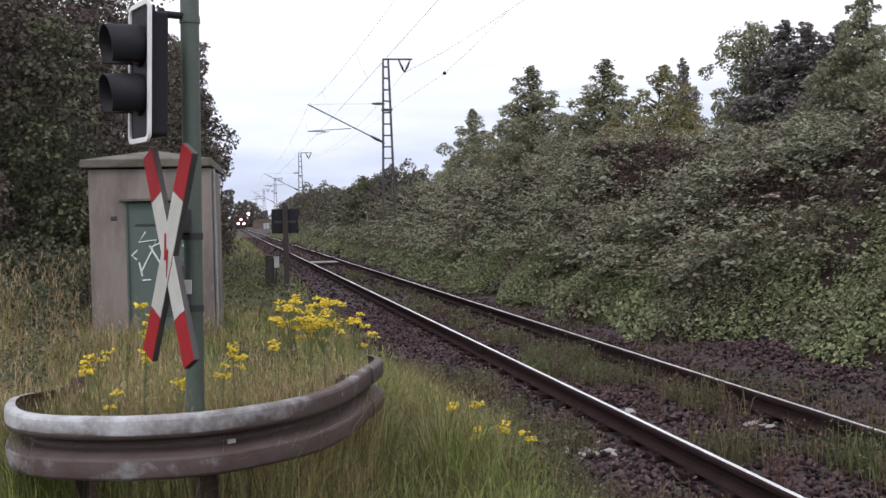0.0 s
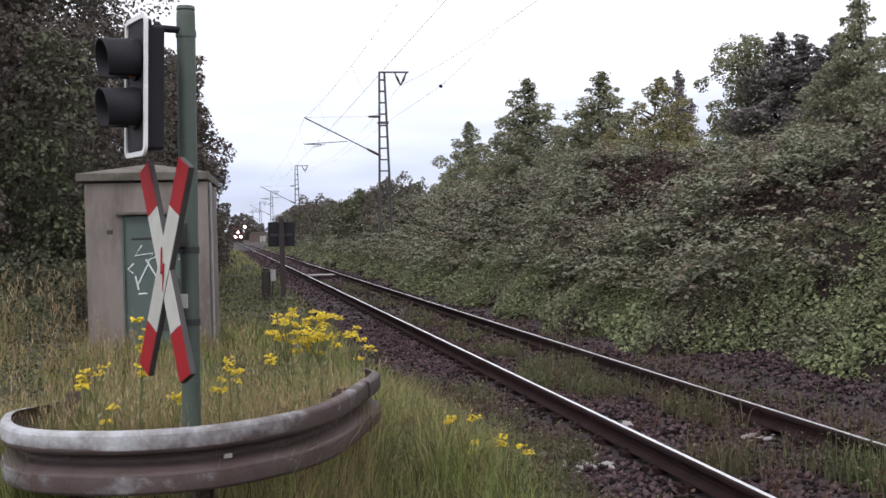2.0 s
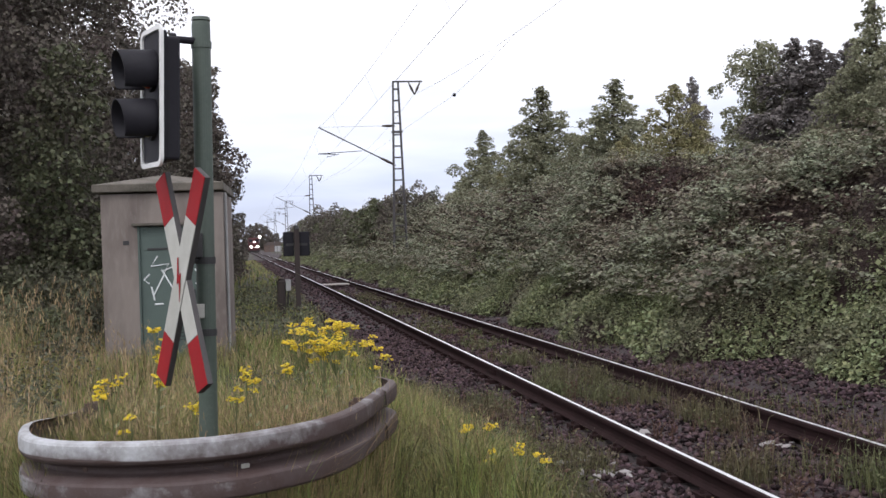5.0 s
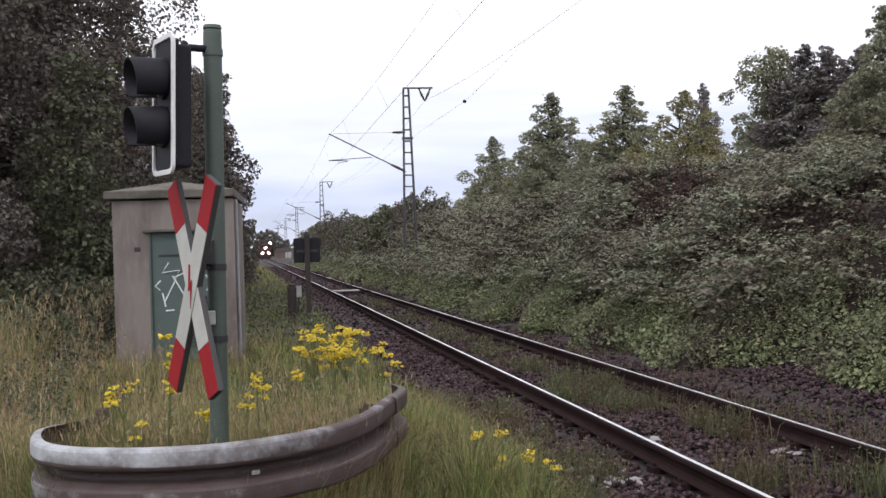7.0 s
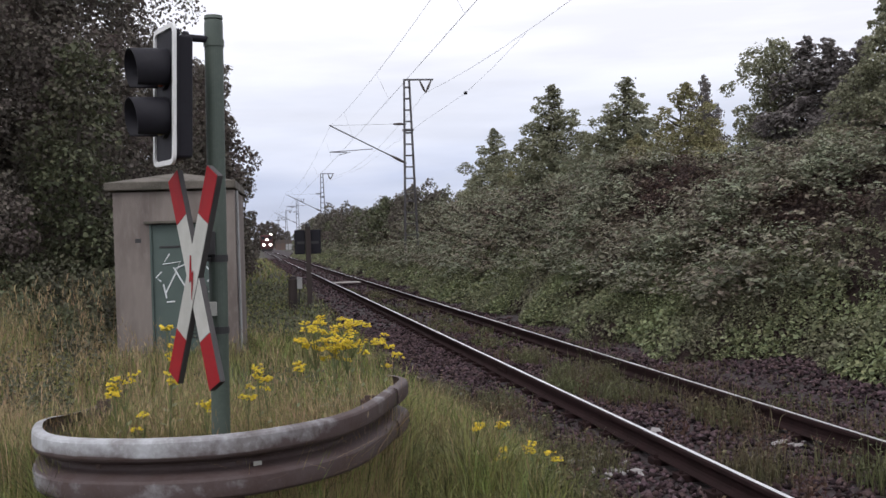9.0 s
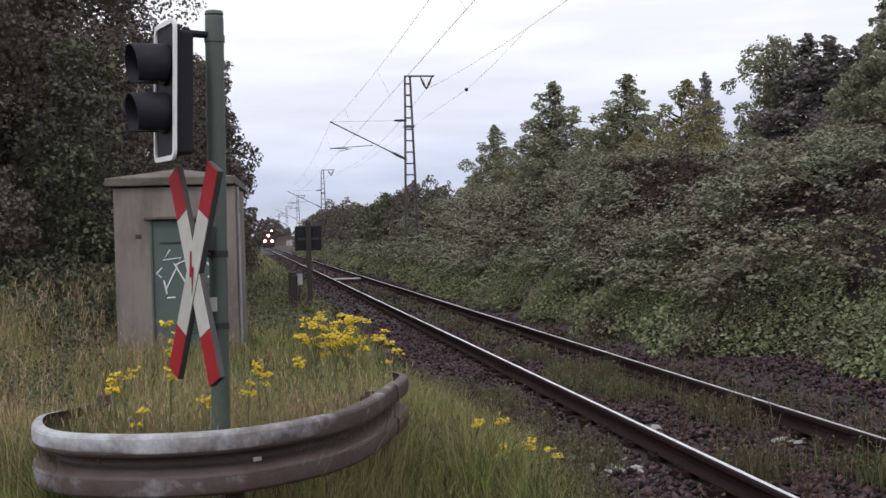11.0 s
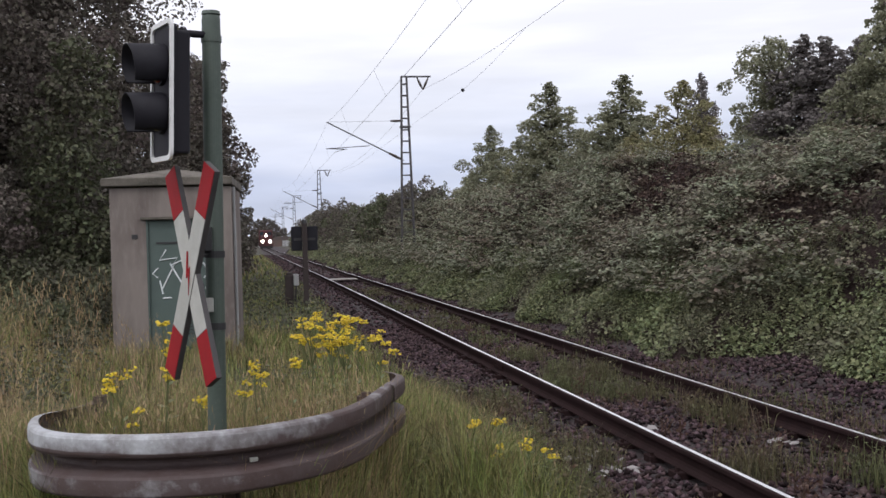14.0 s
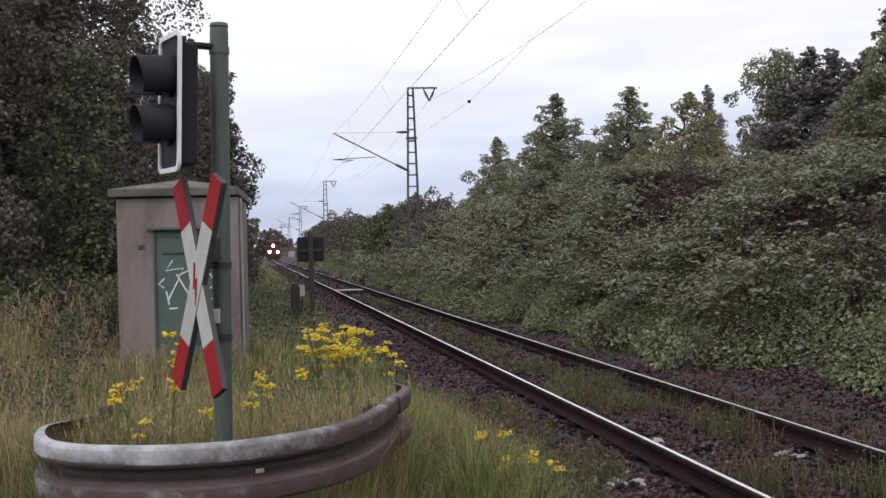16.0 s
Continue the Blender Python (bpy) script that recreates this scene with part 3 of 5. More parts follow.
def guardrail():
    thing = root("guardrail", pose(0, 0, 0), "bent rusting galvanised guardrail curved round the signal post", "guardrail")
    line = catmull(GUARD_LINE)
    prof = [(0.034, .754), (0.058, .753), (0.074, .747), (0.082, .735), (0.085, .715), (0.085, .682), (0.083, .662), (0.075, .648), (0.058, .640), (-0.010, .624), (-0.020, .616), (-0.024, .602),
            (-0.020, .588), (-0.010, .580), (0.058, .562), (0.075, .553), (0.083, .540), (0.085, .518), (0.085, .484), (0.082, .463), (0.074, .451), (0.058, .445), (0.034, .444)]
    back = [(d - 0.006, z) for d, z in prof[::-1]]

    def beam(a, b, proud, name, lab=""):
        bm = bmesh.new()
        ring = []
        for i in range(a, b):
            p, q = line[max(0, i - 1)], line[min(len(line) - 1, i + 1)]
            t = (q - p).normalized()
            out = Vector((t.y, -t.x, 0))
            rise = 0.03 * step(0.45, 0.9, line[i].x) - 0.012 * step(-0.2, -1.2, line[i].x) - (0.13 * step(6.2, 7.9, line[i].y) if line[i].x < 0 else 0)
            ring.append(Matrix(((t.x, out.x, 0, line[i].x), (t.y, out.y, 0, line[i].y), (0, 0, 1, float(rise)), (0, 0, 0, 1))))
        sweep(bm, ring, [(0, d + proud - 0.06, z) for d, z in prof + back], close=True)
        bmesh.ops.recalc_face_normals(bm, faces=bm.faces)
        for e in bm.edges:
            if len(e.link_faces) == 2 and e.calc_face_angle(0) > radians(22):
                e.smooth = False
        k = len(prof) + len(back)
        for i, f in enumerate(bm.faces):
            if len(prof) <= i % k < k - 1:
                f.material_index = 1
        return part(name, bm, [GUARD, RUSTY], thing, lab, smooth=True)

    n = len(line)
    cut = 12 * 8 + 5
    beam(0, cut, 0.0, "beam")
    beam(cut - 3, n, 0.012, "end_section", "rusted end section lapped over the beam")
    # posts, spacers and bolts
    for i, lean in ((8, 0), (44, 1), (66, 0), (100, -1)):
        p, q = line[i - 1], line[i + 1]
        t = (q - p).normalized()
        out = Vector((t.y, -t.x, 0))
        m = Matrix(((t.x, out.x, 0, line[i].x), (t.y, out.y, 0, line[i].y), (0, 0, 1, 0), (0, 0, 0, 1)))
        bm = bmesh.new()
        box(bm, (0, -0.21, 0.30), (0.10, 0.006, 0.80), m)
        box(bm, (-0.047, -0.18, 0.30), (0.006, 0.06, 0.80), m)
        box(bm, (0.047, -0.18, 0.30), (0.006, 0.06, 0.80), m)
        part("post", bm, RUSTY, thing)
        part("spacer", box(bmesh.new(), (0, -0.14, 0.60), (0.12, 0.07, 0.12), m, bevel=0.006), RUSTY, thing)
        part("bolt", tube(bmesh.new(), m @ Vector((0, -0.10, 0.597)), m @ Vector((0, -0.078, 0.597)), 0.016, seg=8), RUSTY, thing)
    part("bracket", box(bmesh.new(), (0, 0, 0), (0.15, 0.012, 0.09), pose(0.685, 6.80, 0.69, 0, 0, -8), bevel=0.003), RUSTY, thing, "rusted flat bracket behind the beam")
    i = 68
    t = (line[i + 1] - line[i - 1]).normalized()
    out = Vector((t.y, -t.x, 0))
    m = Matrix(((t.x, out.x, 0, line[i].x), (t.y, out.y, 0, line[i].y), (0, 0, 1, 0), (0, 0, 0, 1)))
    part("reflector_tag", box(bmesh.new(), (0.02, -0.05, 0.587), (0.045, 0.012, 0.022), m, bevel=0.003), SIGN_WHITE, thing, "small pale reflector tag")


guardrail()


# ---------------------------------------------------------------- signal post, crossing signal and cross
FACE = -68


def signal_post():
    thing = root("signal_post", pose(-0.231, 6.1, 0, 0, 0.78, 0), "green-painted tubular steel crossing signal post", "signal post")
    bm = chain(bmesh.new(), [(0, 0, -0.3), (0, 0, 2.84), (0, 0, 2.86), (0, 0, 2.872)], [0.049, 0.049, 0.047, 0.036], 24)
    part("tube", bm, POLE_GREEN, thing, smooth=False)
    part("cap", tube(bmesh.new(), (0, 0, 2.868), (0, 0, 2.886), 0.050, 0.046, 24), POLE_GREEN, thing)
    for z in (2.74, 1.60, 1.22):
        bm = chain(bmesh.new(), [(0, 0, z - 0.018), (0, 0, z + 0.018)], [0.054, 0.054], 24)
        part("clamp", bm, POLE_GREEN if z > 2 else DARK_METAL, thing)
    part("small_plate", box(bmesh.new(), (-0.045, -0.06, 1.335), (0.075, 0.01, 0.075), bevel=0.003), SIGN_WHITE, thing, "small pale plate on the post")
    part("junction_box", box(bmesh.new(), (-0.045, -0.03, 1.68), (0.07, 0.07, 0.13), bevel=0.006), DARK_METAL, thing)


def rounded(w, h, r, n=5):
    pts = []
    for cx, cz, a in ((w / 2 - r, h / 2 - r, 0), (-w / 2 + r, h / 2 - r, 90), (-w / 2 + r, -h / 2 + r, 180), (w / 2 - r, -h / 2 + r, 270)):
        for k in range(n + 1):
            t = radians(a + 90 * k / n)
            pts.append((cx + r * math.cos(t), cz + r * math.sin(t)))
    return pts


def crossing_signal():
    thing = root("crossing_signal", pose(-0.444, 5.98, 2.446, 0, 1.8, 0) @ pose(0, 0, 0, 0, 0, FACE), "black two-lamp crossing signal with white-edged backboard, unlit", "signal")
    w, h = 0.34, 0.72
    part("backboard", plate(bmesh.new(), rounded(w - 0.05, h - 0.05, 0.03), 0.03), SIG_BLACK, thing)
    bm = bmesh.new()
    outer, inner = rounded(w, h, 0.05), rounded(w - 0.05, h - 0.05, 0.03)
    n = len(outer)
    rings = [[bm.verts.new((x, yy, z)) for x, z in pts] for pts, yy in ((outer, 0.004), (outer, -0.012), (inner, -0.012), (inner, 0.004))]
    for a, b in zip(rings, rings[1:] + rings[:1]):
        for i in range(n):
            bm.faces.new((a[i], b[i], b[(i + 1) % n], a[(i + 1) % n]))
    bmesh.ops.recalc_face_normals(bm, faces=bm.faces)
    part("white_border", bm, SIG_WHITE, thing, "white enamel border")
    part("housing", box(bmesh.new(), (0, 0.060, -0.012), (0.28, 0.085, 0.63), bevel=0.015), SIG_BLACK, thing)
    for z, lens in ((0.135, RED_LENS), (-0.115, DULL_LENS)):
        lamp = part("lamp", tube(bmesh.new(), (0, -0.02, z), (0, 0.02, z), 0.105, seg=28), SIG_BLACK, thing)
        bm = bmesh.new()
        cap = []
        for k in range(5):
            r = 0.092 * math.cos(k * math.pi / 10)
            cap.append([bm.verts.new((r * math.cos(2 * math.pi * i / 24), -0.022 - 0.04 * math.sin(k * math.pi / 10), z + r * math.sin(2 * math.pi * i / 24))) for i in range(24)])
        for a, b in zip(cap, cap[1:]):
            for i in range(24):
                bm.faces.new((a[i], a[(i + 1) % 24], b[(i + 1) % 24], b[i]))
        bm.faces.new(cap[-1])
        part("lens", bm, lens, lamp, "red glass lens" if lens is RED_LENS else "dark glass lens", smooth=True)
        bm = bmesh.new()
        seg, rows = 30, []
        for sgn in (0, 1):
            ra = 0.112 - 0.006 * sgn
            near_ring, far_ring = [], []
            for i in range(seg + 1):
                a = radians(-52 + 284 * i / seg)
                s = math.sin(a)
                reach = 0.16 + 0.035 * (s + 1) / 2
                near_ring.append(bm.verts.new((ra * math.cos(a), -0.01, z + ra * s)))
                far_ring.append(bm.verts.new((ra * 0.97 * math.cos(a), -reach, z + ra * 0.97 * s - reach * 0.06)))
            rows.append((near_ring, far_ring))
        (na, fa), (nb, fb) = rows
        for i in range(seg):
            bm.faces.new((na[i], na[i + 1], fa[i + 1], fa[i]))
            bm.faces.new((nb[i], fb[i], fb[i + 1], nb[i + 1]))
            bm.faces.new((fa[i], fa[i + 1], fb[i + 1], fb[i]))
        for i in (0, seg):
            bm.faces.new((na[i], fa[i], fb[i], nb[i]))
        bmesh.ops.recalc_face_normals(bm, faces=bm.faces)
        part("hood", bm, SIG_BLACK, lamp, smooth=True)
    inv = thing.matrix_basis.inverted()
    a, b = inv @ Vector((-0.345, 6.02, 2.757)), inv @ Vector((-0.20, 6.09, 2.757))
    arm = part("bracket_arm", tube(bmesh.new(), a, b, 0.019, seg=12), SIG_BLACK, thing)
    part("flange", tube(bmesh.new(), a, a + (b - a) * 0.12, 0.034, seg=12), SIG_BLACK, arm)


def saint_andrews_cross():
    thing = root("crossing_cross", pose(-0.342, 5.98, 1.505, 0, 1.4, 0) @ pose(0, 0, 0, 0, 0, -63.5), "red and white diagonal level crossing cross, weathered", "crossing sign")
    length, wide, t = 1.20, 0.138, 0.03
    for sgn, yy in ((1, 0.0), (-1, 0.004)):
        turn = Matrix.Rotation(radians(25.5 * sgn), 4, "Y")
        arm = part("arm", box(bmesh.new(), (0, yy + 0.02, 0), (wide, t, length), turn, bevel=0.004), SIGN_BACK, thing, "dark folded sheet-metal arm")
        for z0, z1, mt, nm in ((-0.6, -0.335, SIGN_RED, "red_end"), (-0.335, 0.335, SIGN_WHITE, "white_middle"), (0.335, 0.6, SIGN_RED, "red_end")):
            face = [(-wide / 2 + 0.003, z0 + 0.002), (wide / 2 - 0.003, z0 + 0.002), (wide / 2 - 0.003, z1 - 0.002), (-wide / 2 + 0.003, z1 - 0.002)]
            part(nm, plate(bmesh.new(), face, 0.003, turn @ Matrix.Translation((0, yy + 0.002 - 0.0005 * (sgn > 0), 0))), mt, arm)
    bolt = [(-0.012, 0.115), (-0.002, 0.115), (-0.002, 0.018), (0.026, 0.036), (0.006, -0.115), (0.006, -0.008), (-0.022, -0.026)]
    part("flash_symbol", plate(bmesh.new(), bolt, 0.003, Matrix.Translation((0, -0.0045, 0))), SIGN_RED, thing, "thin red lightning flash")
    inv = thing.matrix_basis.inverted()
    for z in (1.60, 1.22):
        part("bracket", tube(bmesh.new(), inv @ Vector((-0.30, 6.03, z)), inv @ Vector((-0.20, 6.1, z)), 0.014, seg=8), DARK_METAL, thing)


signal_post()
crossing_signal()
saint_andrews_cross()


# ---------------------------------------------------------------- hut
def hut():
    thing = root("relay_hut", pose(-1.17, 16.7, -0.02, 0, 0, -2.5), "small grey rendered concrete railway hut with green door", "hut")
    w, d, h, th = 1.72, 2.3, 2.52, 0.14
    dw, dh, dc = 0.90, 2.06, 0.09
    bm = bmesh.new()
    box(bm, ((-w / 2 + dc - dw / 2) / 2, th / 2, h / 2), (w / 2 + dc - dw / 2, th, h), bevel=0.002)
    part("wall", bm, CONCRETE, thing)
    bm = box(bmesh.new(), ((w / 2 + dc + dw / 2) / 2, th / 2, h / 2), (w / 2 - dc - dw / 2, th, h), bevel=0.002)
    part("wall", bm, CONCRETE, thing)
    part("wall", box(bmesh.new(), (dc, th / 2, (h + dh) / 2), (dw, th - 0.001, h - dh)), CONCRETE, thing)
    for sx in (-1, 1):
        part("wall", box(bmesh.new(), (sx * (w / 2 - th / 2), d / 2 + th / 2, h / 2), (th, d - th, h), bevel=0.008), CONCRETE, thing)
    part("wall", box(bmesh.new(), (0, d - th / 2, h / 2), (w - 2 * th - 0.004, th, h)), CONCRETE, thing)
    slab = part("roof", box(bmesh.new(), (-0.04, d / 2, h + 0.085), (w + 0.13, d + 0.16, 0.12), bevel=0.015), ROOF_CON, thing, "mossy concrete roof slab")
    bm = bmesh.new()
    a = [bm.verts.new((sx * (w / 2 + 0.03) - 0.04, d / 2 + sy * (d / 2 + 0.05), h + 0.144)) for sx, sy in ((-1, -1), (1, -1), (1, 1), (-1, 1))]
    top = [bm.verts.new((0, d / 2 - 0.5, h + 0.31)), bm.verts.new((0, d / 2 + 0.5, h + 0.31))]
    for f in ((a[0], a[1], top[0]), (a[1], a[2], top[1], top[0]), (a[2], a[3], top[1]), (a[3], a[0], top[0], top[1])):
        bm.faces.new(f)
    part("roof_crown", bm, ROOF_CON, slab)
    door = part("door", box(bmesh.new(), (dc, 0.065, dh / 2), (dw - 0.05, 0.04, dh - 0.03), bevel=0.004), DOOR_GREEN, thing, "weathered green steel door with white spray scrawl")
    for sx in (-1, 1):
        part("door_frame", box(bmesh.new(), (dc + sx * (dw / 2 - 0.013), 0.05, dh / 2), (0.025, 0.09, dh)), DOOR_GREEN, thing)
    part("lintel", box(bmesh.new(), (dc, -0.012, dh + 0.018), (dw + 0.14, 0.09, 0.04), bevel=0.006), ROOF_CON, thing)
    part("handle", tube(bmesh.new(), (dc + 0.33, 0.02, 1.0), (dc + 0.33, 0.02, 1.12), 0.014, seg=8), DARK_METAL, door)
    part("rail", box(bmesh.new(), (dc - 0.14, 0.04, 1.72), (0.36, 0.012, 0.03), bevel=0.003), DARK_METAL, door, "dark door closing strip")
    for k in range(6):
        part("louvre", box(bmesh.new(), (dc + 0.10, 0.04, 0.40 + 0.05 * k), (0.36, 0.02, 0.012), Matrix.Identity(4)), DARK_METAL, door)
    part("downpipe", tube(bmesh.new(), (w / 2 + 0.024, 0.25, 0.02), (w / 2 + 0.024, 0.25, h), 0.022, seg=10), GREY_BOX, thing, "pale grey downpipe")
    part("vent", box(bmesh.new(), (-0.52, -0.002, 1.82), (0.085, 0.012, 0.06), bevel=0.002), DARK_METAL, thing, "small dark wall vent")
    # sprayed zigzag strokes on the door
    strokes = [[(-0.20, 1.62), (-0.30, 1.47), (-0.05, 1.50), (-0.15, 1.28)], [(-0.32, 1.36), (-0.40, 1.28), (-0.33, 1.22)], [(-0.15, 1.42), (0.03, 1.10)],
               [(-0.13, 1.32), (-0.27, 1.05), (-0.30, 1.18)], [(-0.30, 1.18), (-0.26, 0.98)], [(-0.26, 0.92), (-0.14, 0.925)], [(-0.12, 1.40), (0.06, 1.48), (0.10, 1.30)],
               [(0.32, 1.42), (0.40, 1.30), (0.33, 1.20)], [(0.34, 1.06), (0.38, 1.02)]]
    for s in strokes:
        bm = bmesh.new()
        chain(bm, [(dc + x + 0.02, 0.043, z) for x, z in s], [0.013] * len(s), 6)
        part("spray_stroke", bm, SPRAY, door, "white spray paint stroke")


hut()


# ---------------------------------------------------------------- lineside: back of a small signal, post with box
def lineside():
    z = lift((1.17, 26.5))
    thing = root("lineside_signal", pose(1.17, 26.5, z - 0.02, 0, 0, 0), "dark signal boards seen from behind on a steel post", "signal")
    part("post", box(bmesh.new(), (0, 0, 0.95), (0.12, 0.10, 2.3), bevel=0.01), WOOD_POST, thing)
    part("finial", tube(bmesh.new(), (0, 0, 2.08), (0, 0, 2.17), 0.07, 0.05, 10), DARK_METAL, thing)
    for sx in (-0.20, 0.19):
        bm = box(bmesh.new(), (sx * 0.93, 0.10, 1.735), (0.25, 0.07, 0.57), bevel=0.02)
        part("board", bm, SIG_BLACK, thing, "matt black board")
    part("crossbar", box(bmesh.new(), (0, 0.065, 1.72), (0.5, 0.03, 0.06)), DARK_METAL, thing)
    z = lift((0.79, 27.0))
    post = root("cable_post", pose(0.79, 27.0, z - 0.05, 0, 0, 0), "short dark timber post beside the track", "post")
    part("timber", chain(bmesh.new(), [(0, 0, 0), (0.01, 0, 0.88), (0.01, 0, 0.95)], [0.11, 0.105, 0.085], 14), WOOD_POST, post)
    bx = part("terminal_box", box(bmesh.new(), (0.17, -0.03, 0.78), (0.12, 0.12, 0.25), bevel=0.02), GREY_BOX, post, "light grey terminal box")
    part("lid", box(bmesh.new(), (0.17, -0.03, 0.915), (0.14, 0.14, 0.02), bevel=0.006), GREY_BOX, bx)
    part("conduit", chain(bmesh.new(), [(0.17, -0.02, 0.66), (0.15, 0, 0.4), (0.16, 0, 0.0)], [0.02, 0.02, 0.02], 8), DARK_METAL, post)
    # pale board lying between the rails, and a second post further on
    y = 50.0
    dx, dz = bend(y)
    b = part("crossing_board", box(bmesh.new(), (0, 0, 0), (1.15, 1.4, 0.03), bevel=0.005), material("pale_board", (0.36, 0.33, 0.31), 0.8, second=(0.25, 0.22, 0.2), bump=0.3))
    b.matrix_basis = pose(TRACK_X + float(dx), y, RAIL_Z - 0.06 + float(dz))
    tagged(b, "pale grey board lying between the rails", "board")


lineside()


# ---------------------------------------------------------------- overhead line
MASTS = [(52.7, 7.18), (118, 6.85), (185, 6.6), (245, 6.3), (310, 5.9)]


def mast_thing():
    thing = root("overhead_mast", pose(0, 0, 0), "grey steel lattice overhead line mast", "mast", "overhead line masts")
    h = 9.3
    for sx in (-1, 1):
        for sy in (-1, 1):
            part("leg", chain(bmesh.new(), [(sx * 0.34, sy * 0.14, -0.4), (sx * 0.12, sy * 0.10, h)], [0.045, 0.036], 4), MAST_GREY, thing)
    for k in range(17):
        z = 0.4 + k * 0.535
        r = 0.34 - 0.22 * z / h
        for sy in (-1, 1):
            part("rung", box(bmesh.new(), (0, sy * 0.12, z), (2 * r, 0.02, 0.05)), MAST_GREY, thing)
    part("collar", box(bmesh.new(), (0, 0, 6.95), (0.5, 0.34, 0.09)), MAST_GREY, thing)
    part("top_arm", box(bmesh.new(), (0.56, 0, h + 0.02), (1.42, 0.10, 0.07)), MAST_GREY, thing)
    for sx in (0.62, 1.16):
        part("insulator", chain(bmesh.new(), [(sx, 0, h - 0.02), (sx + (0.89 - sx) * 0.5, 0, h - 0.32), (0.89, 0, h - 0.60)], [0.03, 0.06, 0.03], 8), INSULATOR, thing)
    tubes = [("cantilever", (-0.12, 0, 5.38), (-3.69, 0, 7.22), 0.029), ("steady_arm", (-1.7, 0, 6.09), (-3.73, 0, 5.98), 0.018), ("registration_arm", (-3.73, 0, 5.98), (-2.9, 0, 5.95), 0.02), ("tie_rod", (-0.1, 0, 7.24), (-3.6, 0, 7.22), 0.006)]
    for nm, a, b, r in tubes:
        part(nm, tube(bmesh.new(), a, b, r, seg=8), MAST_GREY, thing)
    part("insulator", chain(bmesh.new(), [(-0.2, 0, 5.42), (-0.5, 0, 5.575), (-0.8, 0, 5.73)], [0.05, 0.07, 0.05], 8), INSULATOR, thing)
    part("insulator", chain(bmesh.new(), [(-0.1, 0, 7.24), (-0.4, 0, 7.24), (-0.7, 0, 7.24)], [0.04, 0.065, 0.04], 8), INSULATOR, thing)
    part("dropper_arm", tube(bmesh.new(), (-3.30, 0, 5.83), (-2.75, 0, 5.96), 0.014, seg=6), MAST_GREY, thing)
    part("footing", box(bmesh.new(), (0, 0, -0.6), (1.0, 0.8, 0.7)), CONCRETE, thing)
    return thing


def overhead():
    first = mast_thing()
    for i, (y, x) in enumerate(MASTS):
        base_z = float(bend(y)[1]) - (0.35 if i else 0.0)
        m = pose(x, y, base_z)
        if i == 0:
            first.matrix_basis = m
        else:
            copy_thing(first, m)

    def wire(name, pts, r, lab):
        ob = part(name, chain(bmesh.new(), pts, [r] * len(pts), 5), WIRE)
        return tagged(ob, lab, "wire", "overhead wires")

    ys = [-12.0] + [m[0] for m in MASTS]

    def span(x0, z_sup, sag):
        pts = []
        for a, b in zip(ys, ys[1:]):
            for k in range(16):
                y = a + (b - a) * k / 16
                t = k / 16
                dx, dz = bend(y)
                pts.append((x0 + float(dx), y, z_sup + float(dz) - 4 * sag * t * (1 - t)))
        return pts

    contact = span(3.89, 5.84, 0.02)
    messenger = span(3.55, 7.21, 0.75)
    wire("contact_wire", contact, 0.0055, "thin grooved copper contact wire above the track")
    wire("messenger_wire", messenger, 0.0045, "sagging steel messenger wire above the contact wire")
    for i in range(2, len(contact) - 1, 3):
        if i % 16:
            wire("dropper", [contact[i], messenger[i]], 0.003, "thin dropper between the overhead wires")
    feeder = []
    for a, b in zip(ys, ys[1:]):
        for k in range(12):
            t = k / 12
            y = a + (b - a) * t
            dx, dz = bend(y)
            feeder.append((8.07 + 0.2 * max(0, (52.7 - y) / 60) + float(dx), y, 8.7 + float(dz) - 4 * 1.0 * t * (1 - t)))
    wire("feeder_wire", feeder, 0.006, "sagging feeder wire along the mast tops")
    low = [(7.75, 118, 8.4), (7.9, 85, 7.4), (8.2, 54.4, 7.55), (8.2, 43.27, 7.42), (8.2, 38, 7.6), (8.22, 33.2, 7.89)]
    wire("tie_wire", low, 0.005, "thin tie wire joining the feeder")
    bm = bmesh.new()
    bmesh.ops.create_icosphere(bm, subdivisions=2, radius=0.075)
    ob = part("line_marker", bm, SIG_BLACK, smooth=True)
    ob.matrix_basis = pose(8.2, 43.27, 7.42)
    tagged(ob, "small black marker ball on the wire", "marker ball")


overhead()


# ---------------------------------------------------------------- trees and bushes
def crown_leaves(rs, lumps, per, size, droop=0.2):
    """Leaves on and inside a set of lumps (centre, radius)."""
    ps, ns = [], []
    for c, r in lumps:
        k = max(12, int(per * r * r))
        d = unit(rs.normal(0, 1, (k, 3)) + np.array([[0, 0, 0.45]]))
        rad = r * rs.uniform(0.6, 1.08, (k, 1)) * (1 + 0.25 * rs.normal(0, 1, (k, 1)) * (rs.rand(k, 1) < 0.15))
        q = d * rad
        q[:, 2] *= 0.8
        ps.append(q + np.array(c))
        ns.append(d + np.array([[0, 0, 0.6]]))
    p, n = np.concatenate(ps), np.concatenate(ns)
    return leaf_arrays(p, n, rs.uniform(0.65, 1.3, len(p)) * size, rs, 0.4, 0.95)


